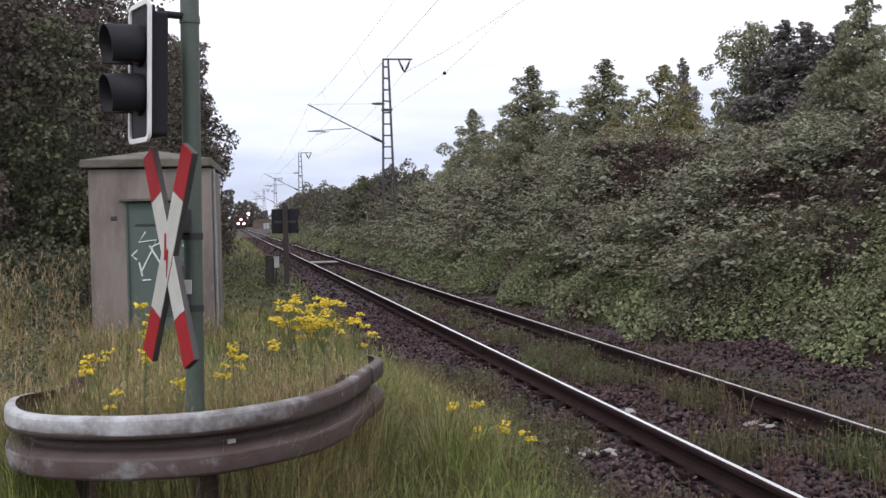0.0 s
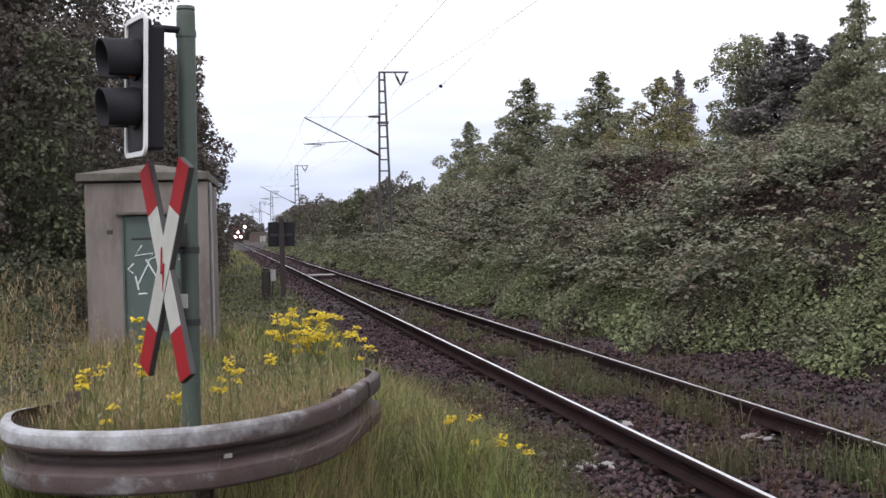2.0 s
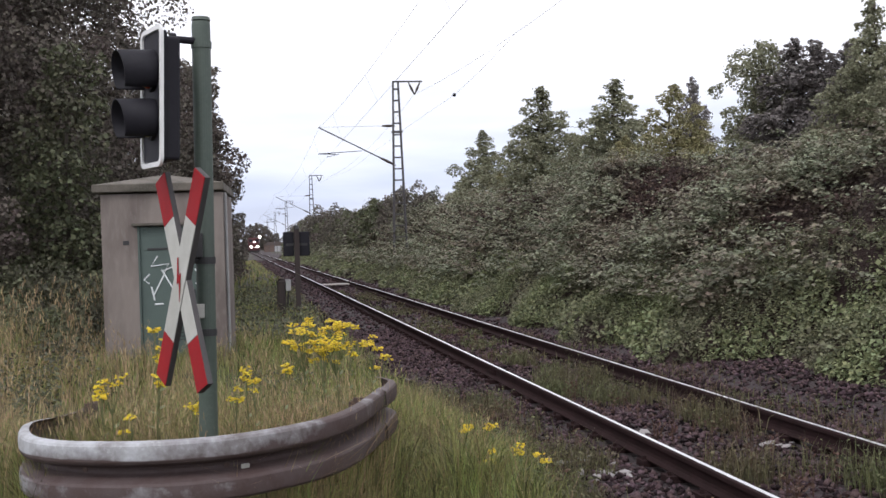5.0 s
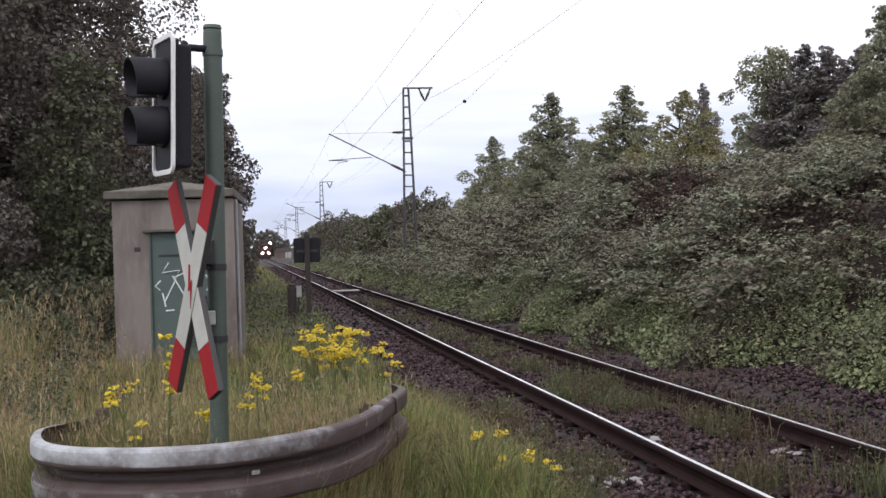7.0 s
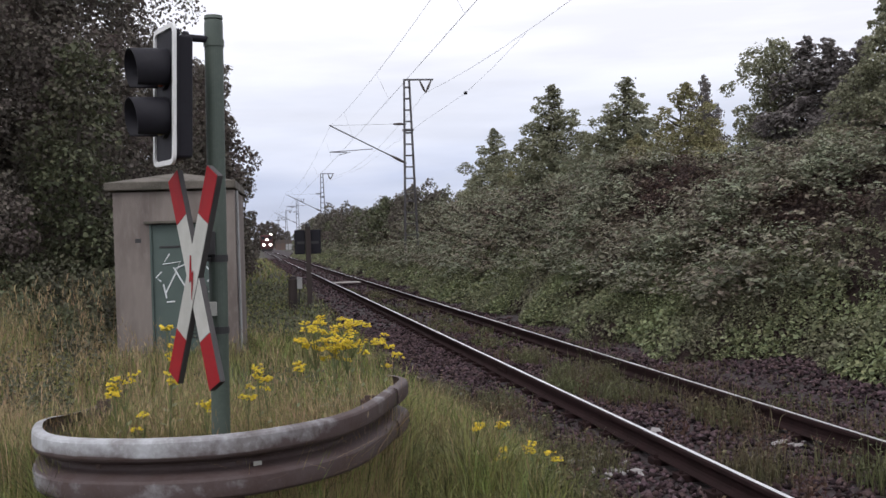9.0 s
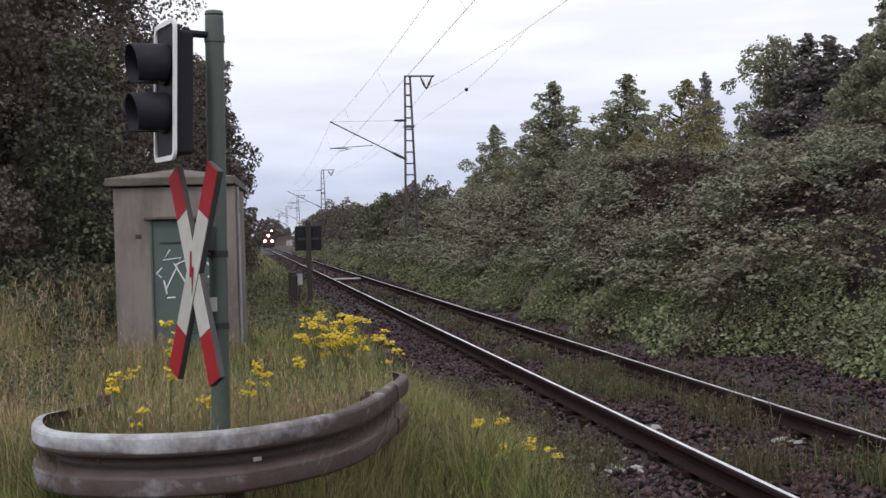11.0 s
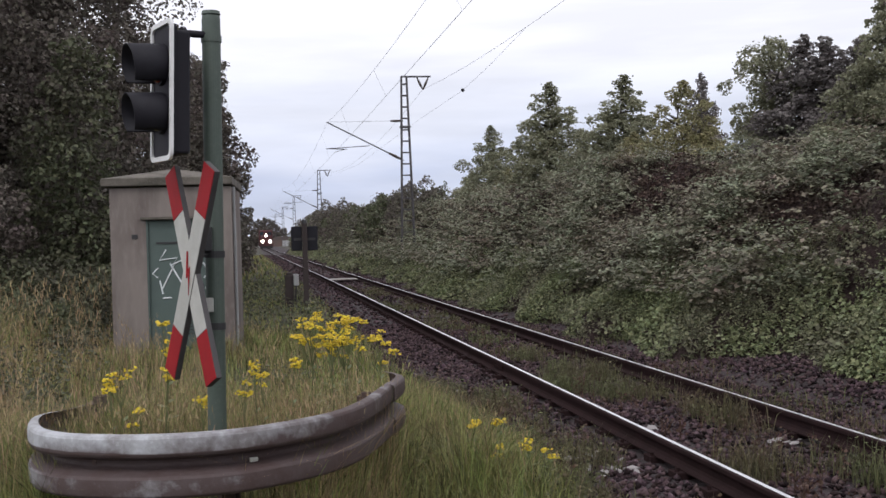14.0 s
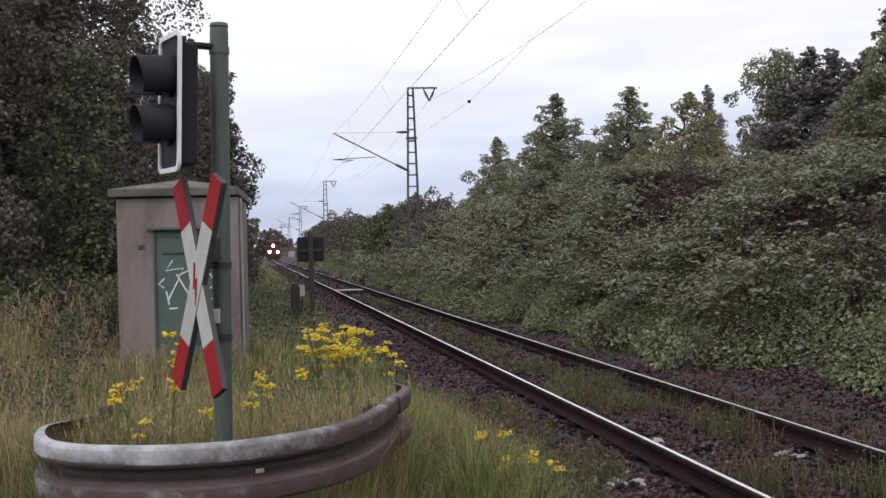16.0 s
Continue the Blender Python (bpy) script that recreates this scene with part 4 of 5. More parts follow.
def make_tree(seed, h, r, clear, form, leaf, size, per, label, name="tree", lumps_n=44):
    """A tapered trunk with limbs and a crown of leafy lumps. form: cone or round."""
    rs = np.random.RandomState(seed)
    thing = root(name, pose(0, 0, 0), label, name)
    top = h * 0.93
    pts = [(0, 0, -0.4)]
    for k in range(1, 7):
        pts.append((rs.normal(0, 0.02 * h / 6 * k), rs.normal(0, 0.02 * h / 6 * k), top * k / 6))
    tr = 0.016 * h + 0.02
    part("trunk", chain(bmesh.new(), pts, [tr * (1 - 0.9 * k / 6) for k in range(7)], 9), BARK, thing)
    lumps = []
    for i in range(lumps_n):
        f = ((i + 0.5) / lumps_n) ** (1.15 if form == "cone" else 1.0)
        z = clear + (h - clear) * f
        if form == "cone":
            reach = r * min(1.0, 1.5 * (1 - f)) ** 0.95 + 0.004 * h
        elif form == "column":
            reach = r * (1 - 0.55 * max(0.0, f - 0.55) / 0.45)
        else:
            reach = r * math.sqrt(max(0.05, 1 - (2 * f - 0.9) ** 2 * 0.85))
        a = i * 2.399 + rs.uniform(-0.5, 0.5)
        d = reach * (rs.uniform(0.35, 0.95) if i % 3 else rs.uniform(0.0, 0.4))
        lr = (0.105 * h if form != "cone" else 0.10 * h) * rs.uniform(0.5, 1.25) * (1 - (0.45 if form != "cone" else 0.80) * f)
        lumps.append(((d * math.cos(a), d * math.sin(a), z - 0.3 * lr), lr))
        if i % 5 == 2:
            z0 = max(0.5, z - 0.5 * d)
            k = z0 / top * 6
            p0 = np.array(pts[min(6, int(k) )])
            p0[2] = z0
            e = np.array(lumps[-1][0])
            mid = (p0 + e) / 2 + np.array([0, 0, -0.06 * d])
            part("limb", chain(bmesh.new(), [tuple(p0), tuple(mid), tuple(e)], [tr * 0.42, tr * 0.28, tr * 0.08], 6), BARK, thing)
    # loose sprays outside the lumps break the outline
    for i in range(lumps_n):
        (cx, cy, cz), lr = lumps[i]
        g = rs.normal(0, 1, 3)
        g /= np.linalg.norm(g)
        lumps.append(((cx + g[0] * lr * 1.1, cy + g[1] * lr * 1.1, cz + abs(g[2]) * lr * 0.9), lr * 0.42))
    v, f = crown_leaves(rs, lumps, per, size)
    raw_mesh("crown", v, f, leaf, thing)
    return thing


def put(thing, x, y, turn=0.0, scale=1.0, sink=0.0, sz=None):
    thing.matrix_basis = pose(x, y, lift((x, y)) - sink, 0, 0, turn) @ Matrix.Diagonal((scale, scale, sz or scale, 1))
    return thing


def again(thing, x, y, turn, scale=1.0, sink=0.0, sz=None):
    ob = copy_thing(thing, Matrix.Identity(4))
    return put(ob, x, y, turn, scale, sink, sz)


def left_wood():
    a = make_tree(1, 12.5, 3.6, 1.2, "round", LEAF_DARK, 0.105, 700, "tall dark broadleaf tree in the wood beside the line", lumps_n=60)
    b = make_tree(2, 10.0, 3.0, 0.8, "round", LEAF_DARK, 0.105, 640, "dense dark broadleaf tree at the edge of the wood", lumps_n=54)
    c = make_tree(3, 9.0, 2.6, 0.6, "cone", LEAF_DARK, 0.14, 700, "dark slender tree at the edge of the wood", lumps_n=50)
    lit = make_tree(4, 5.6, 1.2, 0.4, "round", LEAF_UNDER, 0.10, 900, "small lighter green tree in front of the wood", lumps_n=40)
    put(lit, -3.3, 22.5, 0)
    col = make_tree(5, 8.9, 1.55, 0.3, "column", LEAF_DARK, 0.15, 620, "dark upright tree at the edge of the wood", lumps_n=60)
    put(col, -1.85, 45.0, 0)
    again(col, -2.0, 53.0, 120, 1.02)
    again(col, -2.4, 63.0, 230, 1.05)
    again(col, -3.0, 75.0, 20, 1.1)
    put(a, -5.6, 25.5, 0)
    put(b, -3.5, 32.0, 40)
    put(c, -3.2, 50.0, 0, 1.05)
    for src, x, y, turn, s in ((a, -9.5, 23.0, 70, 1.0), (a, -7.6, 31.5, 150, 1.1), (b, -6.0, 20.8, 300, 0.72), (b, -8.6, 34.0, 200, 1.25), (b, -3.5, 41.0, 250, 0.93),
                               (c, -3.9, 58.0, 100, 1.05), (b, -5.2, 66.0, 20, 1.0), (c, -4.9, 74.0, 190, 1.1), (b, -6.2, 84.0, 310, 1.0), (c, -6.0, 97.0, 30, 1.15), (b, -7.0, 112.0, 80, 1.0),
                               (b, -7.8, 135.0, 140, 1.0), (c, -8.0, 160.0, 140, 1.2), (b, -9.0, 190.0, 10, 1.05), (b, -10.0, 230.0, 60, 1.1), (a, -8.0, 45.0, 260, 1.0), (a, -6.6, 28.5, 210, 1.12), (a, -12.5, 27.0, 330, 1.15), (b, -4.9, 28.0, 100, 1.2)):
        again(src, x, y, turn, s)


left_wood()


def right_trees():
    x0 = 18.0
    g = make_tree(11, 10.0, 3.5, 0.6, "cone", LEAF_MID, 0.125, 950, "slender green roadside tree behind the bank", lumps_n=160)
    yl = make_tree(12, 9.0, 4.6, 0.6, "cone", LEAF_YELLOW, 0.12, 1000, "yellowish-green tree behind the bank", lumps_n=150)
    rd = make_tree(13, 8.5, 2.6, 1.0, "round", LEAF_MID, 0.125, 850, "round-crowned green tree behind the bank", lumps_n=72)
    pu = make_tree(14, 8.2, 2.4, 0.8, "cone", LEAF_PURPLE, 0.12, 1000, "dark purplish tree behind the bank", lumps_n=130)
    put(g, x0, 66.9, 10, 1.45, 1.2, 1.01)
    put(yl, x0, 45.2, 0, 1.0, 1.2, 0.80)
    put(rd, x0 - 0.3, 36.4, 0, 0.85, 1.2, 0.86)
    put(pu, x0 + 0.2, 35.0, 0, 1.25, 1.2, 0.88)
    for src, x, y, turn, s, zz in ((g, x0, 84.0, 120, 1.35, 0.92), (g, x0, 52.7, 230, 1.3, 0.85), (g, x0 + 2, 61.5, 320, 1.2, 0.74), (pu, x0 + 2.4, 49.0, 200, 0.75, 0.98), (g, x0 + 0.2, 30.3, 60, 0.85, 0.75),
                                   (rd, x0 + 0.5, 28.2, 150, 0.85, 0.72), (yl, x0 - 1, 48.6, 60, 0.75, 0.6), (rd, x0, 57.5, 100, 0.9, 0.58), (g, x0, 92.0, 10, 1.1, 0.62), (pu, x0 + 0.8, 32.6, 80, 1.15, 0.82), (pu, x0 + 0.4, 33.9, 250, 1.2, 0.85),
                                   (pu, x0 + 2.0, 36.0, 140, 0.95, 0.80), (yl, x0 - 1, 74.0, 60, 0.8, 0.6), (yl, x0 + 1, 40.6, 200, 0.7, 0.60), (rd, x0, 70.5, 40, 0.8, 0.5)):
        again(src, x, y, turn, s, 1.2, zz)


right_trees()


def make_bush(seed, leaf, label, h, r, size, per):
    rs = np.random.RandomState(seed)
    thing = root("bush", pose(0, 0, 0), label, "bush")
    lumps = []
    for i in range(30):
        f = i / 30
        a = i * 2.399
        d = r * math.sqrt(1 - f * 0.8) * rs.uniform(0.3, 1)
        lumps.append(((d * math.cos(a), d * math.sin(a), h * (0.15 + 0.72 * f) * rs.uniform(0.85, 1.1)), h * 0.17 * rs.uniform(0.7, 1.2)))
    for k in range(5):
        e = lumps[6 + 5 * k][0]
        part("stem", chain(bmesh.new(), [(0.1 * k - 0.2, 0, -0.3), (e[0] * 0.5, e[1] * 0.5, e[2] * 0.55), e], [0.06, 0.04, 0.012], 6), BARK, thing)
    v, f = crown_leaves(rs, lumps + [((x * 1.12, y * 1.12, z + 0.12 * h), lr * 0.4) for (x, y, z), lr in lumps], per, size)
    raw_mesh("foliage", v, f, leaf, thing)
    return thing


def bushes():
    d = make_bush(21, LEAF_DARK, "dark rounded elder bush on the bank", 3.6, 2.2, 0.15, 420)
    g = make_bush(22, LEAF_UNDER, "green scrubby bush on the bank", 3.2, 2.0, 0.15, 420)
    put(d, 8.7, 60.5, 0, 1.0, 0.3, 1.05)
    put(g, 8.5, 71.0, 0, 1.15, 0.2)
    for src, x, y, t, s in ((d, 8.6, 77.0, 60, 1.0), (g, 8.3, 86.0, 130, 1.1), (d, 8.2, 97.0, 200, 1.15), (g, 8.0, 106.0, 20, 1.2), (d, 7.9, 117.0, 90, 1.35), (g, 7.5, 128.0, 250, 1.35), (d, 7.2, 141.0, 10, 1.3),
                            (g, 7.2, 158.0, 10, 1.3), (g, 10.5, 92.0, 10, 1.0), (g, 10.5, 66.0, 310, 1.0), (g, 10.8, 54.0, 200, 0.55), (d, 12.0, 47.0, 20, 0.5), (g, 13.0, 36.0, 90, 0.6), (g, 12.5, 27.0, 30, 0.5)):
        again(src, x, y, t, s, 0.3)


bushes()


# ---------------------------------------------------------------- bank vegetation
def thicket_top(x, y):
    """Height of the bramble cover above the ground."""
    dx, _ = bend(y)
    r = np.asarray(x, float) - dx
    foot = 5.45 + 1.0 * step(16, 11, y) + 0.8 * (vnoise(np.asarray(y) * 0.5, 0 * r, 8) - 0.35)
    t = np.clip((r - foot) / 4.0, 0, 1)
    cover = (0.06 + 0.95 * np.sqrt(t)) * (r > foot)
    yy = np.asarray(y, float)
    lump = 0.9 * (vnoise(r * 0.55, yy * 0.4, 1) - 0.45) + 0.75 * (1 - 2 * abs(vnoise(r * 1.0, yy * 0.55, 2) - 0.5) - 0.6) + 0.35 * (vnoise(r * 2.6, yy * 1.7, 4) - 0.5)
    return np.maximum(0.0, cover + lump * (0.25 + 0.75 * t) * (r > foot)), r - foot


def bank_cover():
    # dark sheet for stems and soil, its colour holding the shade under the leaves
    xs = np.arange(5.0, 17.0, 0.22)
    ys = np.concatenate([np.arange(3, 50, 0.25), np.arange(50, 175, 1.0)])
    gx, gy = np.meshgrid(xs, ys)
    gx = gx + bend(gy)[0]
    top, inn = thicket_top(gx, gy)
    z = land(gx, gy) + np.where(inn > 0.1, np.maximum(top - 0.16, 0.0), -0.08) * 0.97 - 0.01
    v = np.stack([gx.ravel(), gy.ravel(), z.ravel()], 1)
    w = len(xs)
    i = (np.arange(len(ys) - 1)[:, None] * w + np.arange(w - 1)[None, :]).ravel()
    tagged(raw_mesh("shaded_thicket_base", v, np.stack([i, i + 1, i + w + 1, i + w], 1), UNDERSTORY, smooth=True), "dark sheet under the bramble leaves, stems and shade in its colour", "brambles", kind="stuff")
    rs = np.random.RandomState(31)
    low, high, inner = [], [], []

    def cover(x, y):
        return land(x, y) + thicket_top(x, y)[0]

    # inner leaves, set back; the bramble ones carry the shade in their colour
    for n, y0, y1, s0, s1, jit in ((150000, 6, 30, 0.05, 0.09, 0.10), (70000, 30, 60, 0.075, 0.13, 0.13), (70000, 60, 165, 0.10, 0.19, 0.2)):
        y = rs.uniform(y0, y1, n)
        r = 5.2 + 7.4 * rs.rand(n) ** 1.1
        x = r + bend(y)[0]
        top, inn = thicket_top(x, y)
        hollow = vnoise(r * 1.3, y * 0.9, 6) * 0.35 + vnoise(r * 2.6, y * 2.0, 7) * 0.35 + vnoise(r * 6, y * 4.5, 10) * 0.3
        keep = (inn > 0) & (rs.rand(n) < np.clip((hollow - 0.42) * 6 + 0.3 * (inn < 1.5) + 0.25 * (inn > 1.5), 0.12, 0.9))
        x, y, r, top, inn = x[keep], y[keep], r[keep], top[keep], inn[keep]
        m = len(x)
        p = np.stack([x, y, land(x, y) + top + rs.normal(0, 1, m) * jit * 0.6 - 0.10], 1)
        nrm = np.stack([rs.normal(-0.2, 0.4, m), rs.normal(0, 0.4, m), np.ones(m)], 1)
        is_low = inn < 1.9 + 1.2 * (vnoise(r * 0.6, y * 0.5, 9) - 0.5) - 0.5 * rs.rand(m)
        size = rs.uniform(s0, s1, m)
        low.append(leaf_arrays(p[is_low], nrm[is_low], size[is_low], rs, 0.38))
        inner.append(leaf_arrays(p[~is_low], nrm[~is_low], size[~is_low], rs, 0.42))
    # arching canes with leaves along their upper side
    for n, y0, y1, s0, s1, l0, l1, k in ((4600, 6, 32, 0.066, 0.115, 0.4, 1.2, 32), (3000, 32, 62, 0.09, 0.16, 0.6, 1.6, 24), (2600, 62, 165, 0.11, 0.2, 0.8, 2.2, 20)):
        y = rs.uniform(y0, y1, n)
        r = 6.4 + 6.0 * rs.rand(n) ** 1.15
        g = vnoise(r * 1.0, y * 0.5, 23) * 0.6 + vnoise(r * 2.4, y * 1.2, 24) * 0.4
        inn = thicket_top(r + bend(y)[0], y)[1]
        ok = (inn > 1.1) & (rs.rand(n) < np.clip((g - 0.41) * 8, 0.06, 1))
        y, r = y[ok], r[ok]
        n = len(y)
        x = r + bend(y)[0]
        a = rs.normal(math.pi, 1.0, n)
        ln = rs.uniform(l0, l1, n)
        rise = ln * rs.uniform(0.14, 0.36, n)
        tall = rs.rand(n) < 0.03
        rise = np.where(tall, rise * 2.2, rise)
        u = rs.uniform(0.05, 1, (n, k))
        dx, dy = np.cos(a)[:, None], np.sin(a)[:, None]
        side = rs.normal(0, 1, (n, k)) * 0.07 * (1.15 - u) * (1 + ln[:, None])
        px = x[:, None] + dx * ln[:, None] * u - dy * side
        py = y[:, None] + dy * ln[:, None] * u + dx * side
        pz = (cover(x, y) - 0.10)[:, None] + rise[:, None] * 4 * u * (1 - 0.62 * u) * 0.9 - abs(side) * 0.5 + rs.normal(0, 0.018, (n, k))
        pz = np.maximum(pz, cover(px, py) - 0.16)
        p = np.stack([px, py, pz], -1).reshape(-1, 3)
        nrm = np.stack([dx * (u - 0.35) * 0.7 - dy * side * 2, dy * (u - 0.35) * 0.7 + dx * side * 2, np.ones((n, k))], -1).reshape(-1, 3)
        size = (rs.uniform(s0, s1, (n, k)) * (1.15 - 0.45 * u)).reshape(-1)
        high.append(leaf_arrays(p, nrm, size, rs, 0.36, 0.24))
    # nettles and herbs: leaves in tiers round upright stems
    for n, y0, y1, h0, h1, s, k in ((10500, 6, 30, 0.12, 0.46, 0.058, 17), (4200, 30, 62, 0.2, 0.5, 0.10, 13), (1800, 62, 165, 0.3, 0.6, 0.22, 10)):
        y = rs.uniform(y0, y1, n)
        r = 5.1 + 3.2 * rs.rand(n)
        x = r + bend(y)[0]
        top, inn = thicket_top(x, y)
        g = vnoise(r * 1.1, y * 0.7, 26)
        ok = (inn > 0.02) & (inn < 2.1 + 1.4 * (vnoise(r * 0.6, y * 0.5, 9) - 0.5)) & (rs.rand(n) < np.clip(0.25 + 1.3 * g, 0, 1))
        x, y, top, g, inn = x[ok], y[ok], top[ok], g[ok], inn[ok]
        n = len(x)
        h = rs.uniform(h0, h1, n) * (0.45 + 0.9 * g) * np.clip(0.35 + inn, 0.35, 1.0)
        j = np.arange(k)[None, :]
        lev = np.floor(j / 2) / (k / 2)
        ang = rs.uniform(0, 6.28, n)[:, None] + j * math.pi + np.floor(j / 2) * 1.57 + rs.normal(0, 0.3, (n, k))
        reach = s * 0.75 * (1.15 - 0.75 * lev)
        px, py = x[:, None] + np.cos(ang) * reach + rs.normal(0, 0.03, n)[:, None] * lev, y[:, None] + np.sin(ang) * reach
        pz = (land(x, y) + np.maximum(0, top - 0.22))[:, None] + h[:, None] * (0.25 + 0.8 * lev)
        nrm = np.stack([np.cos(ang) * 0.5, np.sin(ang) * 0.5, np.ones((n, k))], -1).reshape(-1, 3)
        low.append(leaf_arrays(np.stack([px, py, pz], -1).reshape(-1, 3), nrm, (s * (1.1 - 0.5 * lev) * rs.uniform(0.7, 1.2, (n, k))).reshape(-1), rs, 0.25, 0.32))
    tagged(raw_mesh("nettle_bed", *merge(low), LEAF_NETTLE), "bright green nettles and herbs along the foot of the bank", "nettles", kind="stuff")
    tagged(raw_mesh("bramble_understorey", *merge(inner), LEAF_INNER), "brownish leaves inside the brambles, their colour darkened for shade", "brambles", kind="stuff")
    tagged(raw_mesh("bramble_thicket", *merge(high), LEAF_BRAMBLE), "grey-green bramble leaves with reddish patches covering the bank", "brambles", kind="stuff")


bank_cover()


# ---------------------------------------------------------------- verge vegetation
def verge():
    rs = np.random.RandomState(41)

    def spots(n, x0, x1, y0, y1):
        return rs.uniform(x0, x1, n), rs.uniform(y0, y1, n)

    green, dry, weeds = [], [], []
    for n, x0, x1, y0, y1, w, hmul in ((120000, -3.2, 2.1, 4.9, 11, 0.0052, 1.0), (12000, -6, 2.1, -8, 4.9, 0.014, 0.7), (40000, -7, 2.2, 11, 20, 0.010, 1.0), (30000, -9, 2.3, 20, 45, 0.017, 0.75), (9000, -6, 2.2, 45, 140, 0.05, 0.8)):
        x, y = spots(n, x0, x1, y0, y1)
        dx, _ = bend(y)
        r = x - dx
        clump = vnoise(x * 1.3, y * 1.3, 12)
        keep = (rs.rand(n) < 0.35 + 0.9 * clump) & (rs.rand(n) < 1 - step(1.35, 2.1, r + 0.5 * (vnoise(x * 2, y * 2, 13) - 0.5)))
        hut_in = (abs(x + 1.14) < 1.0) & (abs(y - 17.9) < 1.25)
        keep &= ~hut_in
        x, y, clump, r = x[keep], y[keep], clump[keep], r[keep]
        m = len(x)
        tall = 0.20 + 0.38 * clump + 0.10 * rs.rand(m)
        ring = ((x + 0.17) / 1.0) ** 2 + ((y - 6.75) / 1.15) ** 2 < 1
        tall = np.where(ring, tall * 1.3, tall)
        front = (y < 5.75) & (x < 0.9) | (y < 5.2 + 1.9 * x) & (x > 0.35) & (x < 1.15)
        tall = np.where(front, tall * 0.62, tall)
        tall *= 1 - 0.45 * step(1.1, 2.0, r)
        tall *= 1 + 0.9 * step(-2.7, -3.5, x) * step(11.5, 13.5, y) * (y < 20)
        tall *= hmul * (1 - 0.38 * step(8.5, 10.5, y) * step(-3.2, -2.2, x))
        p = np.stack([x, y, land(x, y) - 0.01], 1)
        tan_share = 0.06 + 0.08 * step(7, 9, y) + 0.22 * step(-0.6, -2.5, x) * step(8, 11, y) + 0.10 * ring + 0.25 * ring * step(-0.1, 0.3, x) + 0.2 * step(-0.5, -1.0, x) * step(7, 8, y) * step(11, 9, y)
        is_dry = rs.rand(m) < tan_share
        hh = tall * rs.uniform(0.55, 1.25, m)
        ww = w * rs.uniform(0.6, 1.4, m)
        lean = rs.uniform(0.1, 1.25, m)
        green.append(blade_arrays(p[~is_dry], hh[~is_dry], ww[~is_dry], lean[~is_dry], rs))
        dry.append(blade_arrays(p[is_dry], hh[is_dry] * 1.15, ww[is_dry] * 0.7, lean[is_dry] * 0.8, rs))
    # thick grass grown up against the inside of the guardrail's long arm
    x, y = spots(5200, -1.16, -0.72, 5.9, 8.1)
    p = np.stack([x, y, land(x, y) - 0.01], 1)
    green.append(blade_arrays(p, rs.uniform(0.45, 0.78, len(x)), np.full(len(x), 0.006), rs.uniform(0.1, 0.7, len(x)), rs))
    # tall dry stems with seed heads
    for n, x0, x1, y0, y1, h0, h1, s in ((620, -1.1, 0.8, 6.0, 7.9, 0.55, 0.90, 0.026), (260, -1.9, -1.0, 6.2, 9.0, 0.5, 0.85, 0.03), (240, -4.8, -2.5, 8.5, 15.5, 0.55, 1.1, 0.045), (300, -2.7, -1.0, 8.0, 15.5, 0.45, 0.85, 0.035), (120, -0.9, 1.1, 9, 16, 0.35, 0.6, 0.04), (80, 1.15, 1.9, 6.4, 9.0, 0.35, 0.6, 0.025), (420, -8, -2.2, 14, 22, 0.7, 1.3, 0.07)):
        x, y = spots(n, x0, x1, y0, y1)
        g = vnoise(x * 1.7, y * 1.7, 15) > 0.38
        if y0 == 6.0:
            g = ((x + 0.17) / 0.92) ** 2 + ((y - 6.85) / 1.1) ** 2 < 1
        x, y = x[g], y[g]
        m = len(x)
        h = rs.uniform(h0, h1, m)
        p = np.stack([x, y, land(x, y)], 1)
        dry.append(blade_arrays(p, h, np.full(m, 0.006 if y0 < 8 else 0.009), rs.uniform(0.1, 0.5, m), rs))
        for k in range(6):
            q = p + np.stack([rs.normal(0, 0.03, m), rs.normal(0, 0.03, m), h * (0.78 + 0.04 * k)], 1)
            dry.append(blade_arrays(q, np.full(m, s * 1.6), np.full(m, s * 0.22), rs.uniform(0.2, 0.9, m), rs))
    tagged(raw_mesh("grass", *merge(green), GRASS), "long green verge grass round the guardrail and hut", "grass", kind="stuff")
    tagged(raw_mesh("dry_grass", *merge(dry), GRASS_DRY), "dry straw-coloured grass stems with seed heads", "grass", kind="stuff")
    # weeds between and beside the rails
    for n, r0, r1, y0, y1, w, hm in ((17000, 3.25, 4.40, 5.0, 16, 0.007, 0.26), (3500, 3.35, 4.45, 6.8, 10.0, 0.008, 0.34), (5000, 3.25, 4.40, 16, 45, 0.016, 0.17), (6500, 1.6, 2.75, 5.5, 13, 0.007, 0.24), (2500, 4.8, 5.9, 7, 22, 0.012, 0.15)):
        r, y = spots(n, r0, r1, y0, y1)
        g = rs.rand(n) < np.clip((vnoise(r * 2.3, y * 1.2, 17) - 0.42) * 4, 0, 1)
        r, y = r[g], y[g]
        x = r + bend(y)[0]
        m = len(x)
        p = np.stack([x, y, land(x, y) - 0.01], 1)
        h = hm * rs.uniform(0.4, 1.3, m)
        weeds.append(blade_arrays(p, h, np.full(m, w), rs.uniform(0.1, 0.7, m), rs))
        q = p + np.stack([rs.normal(0, 0.02, m), rs.normal(0, 0.02, m), h * rs.uniform(0.3, 0.9, m)], 1)
        weeds.append(leaf_arrays(q, rs.normal(0, 1, (m, 3)) + np.array([[0, 0, 1]]), rs.uniform(0.02, 0.045, m) * (1 if y0 < 16 else 2), rs, 0.25))
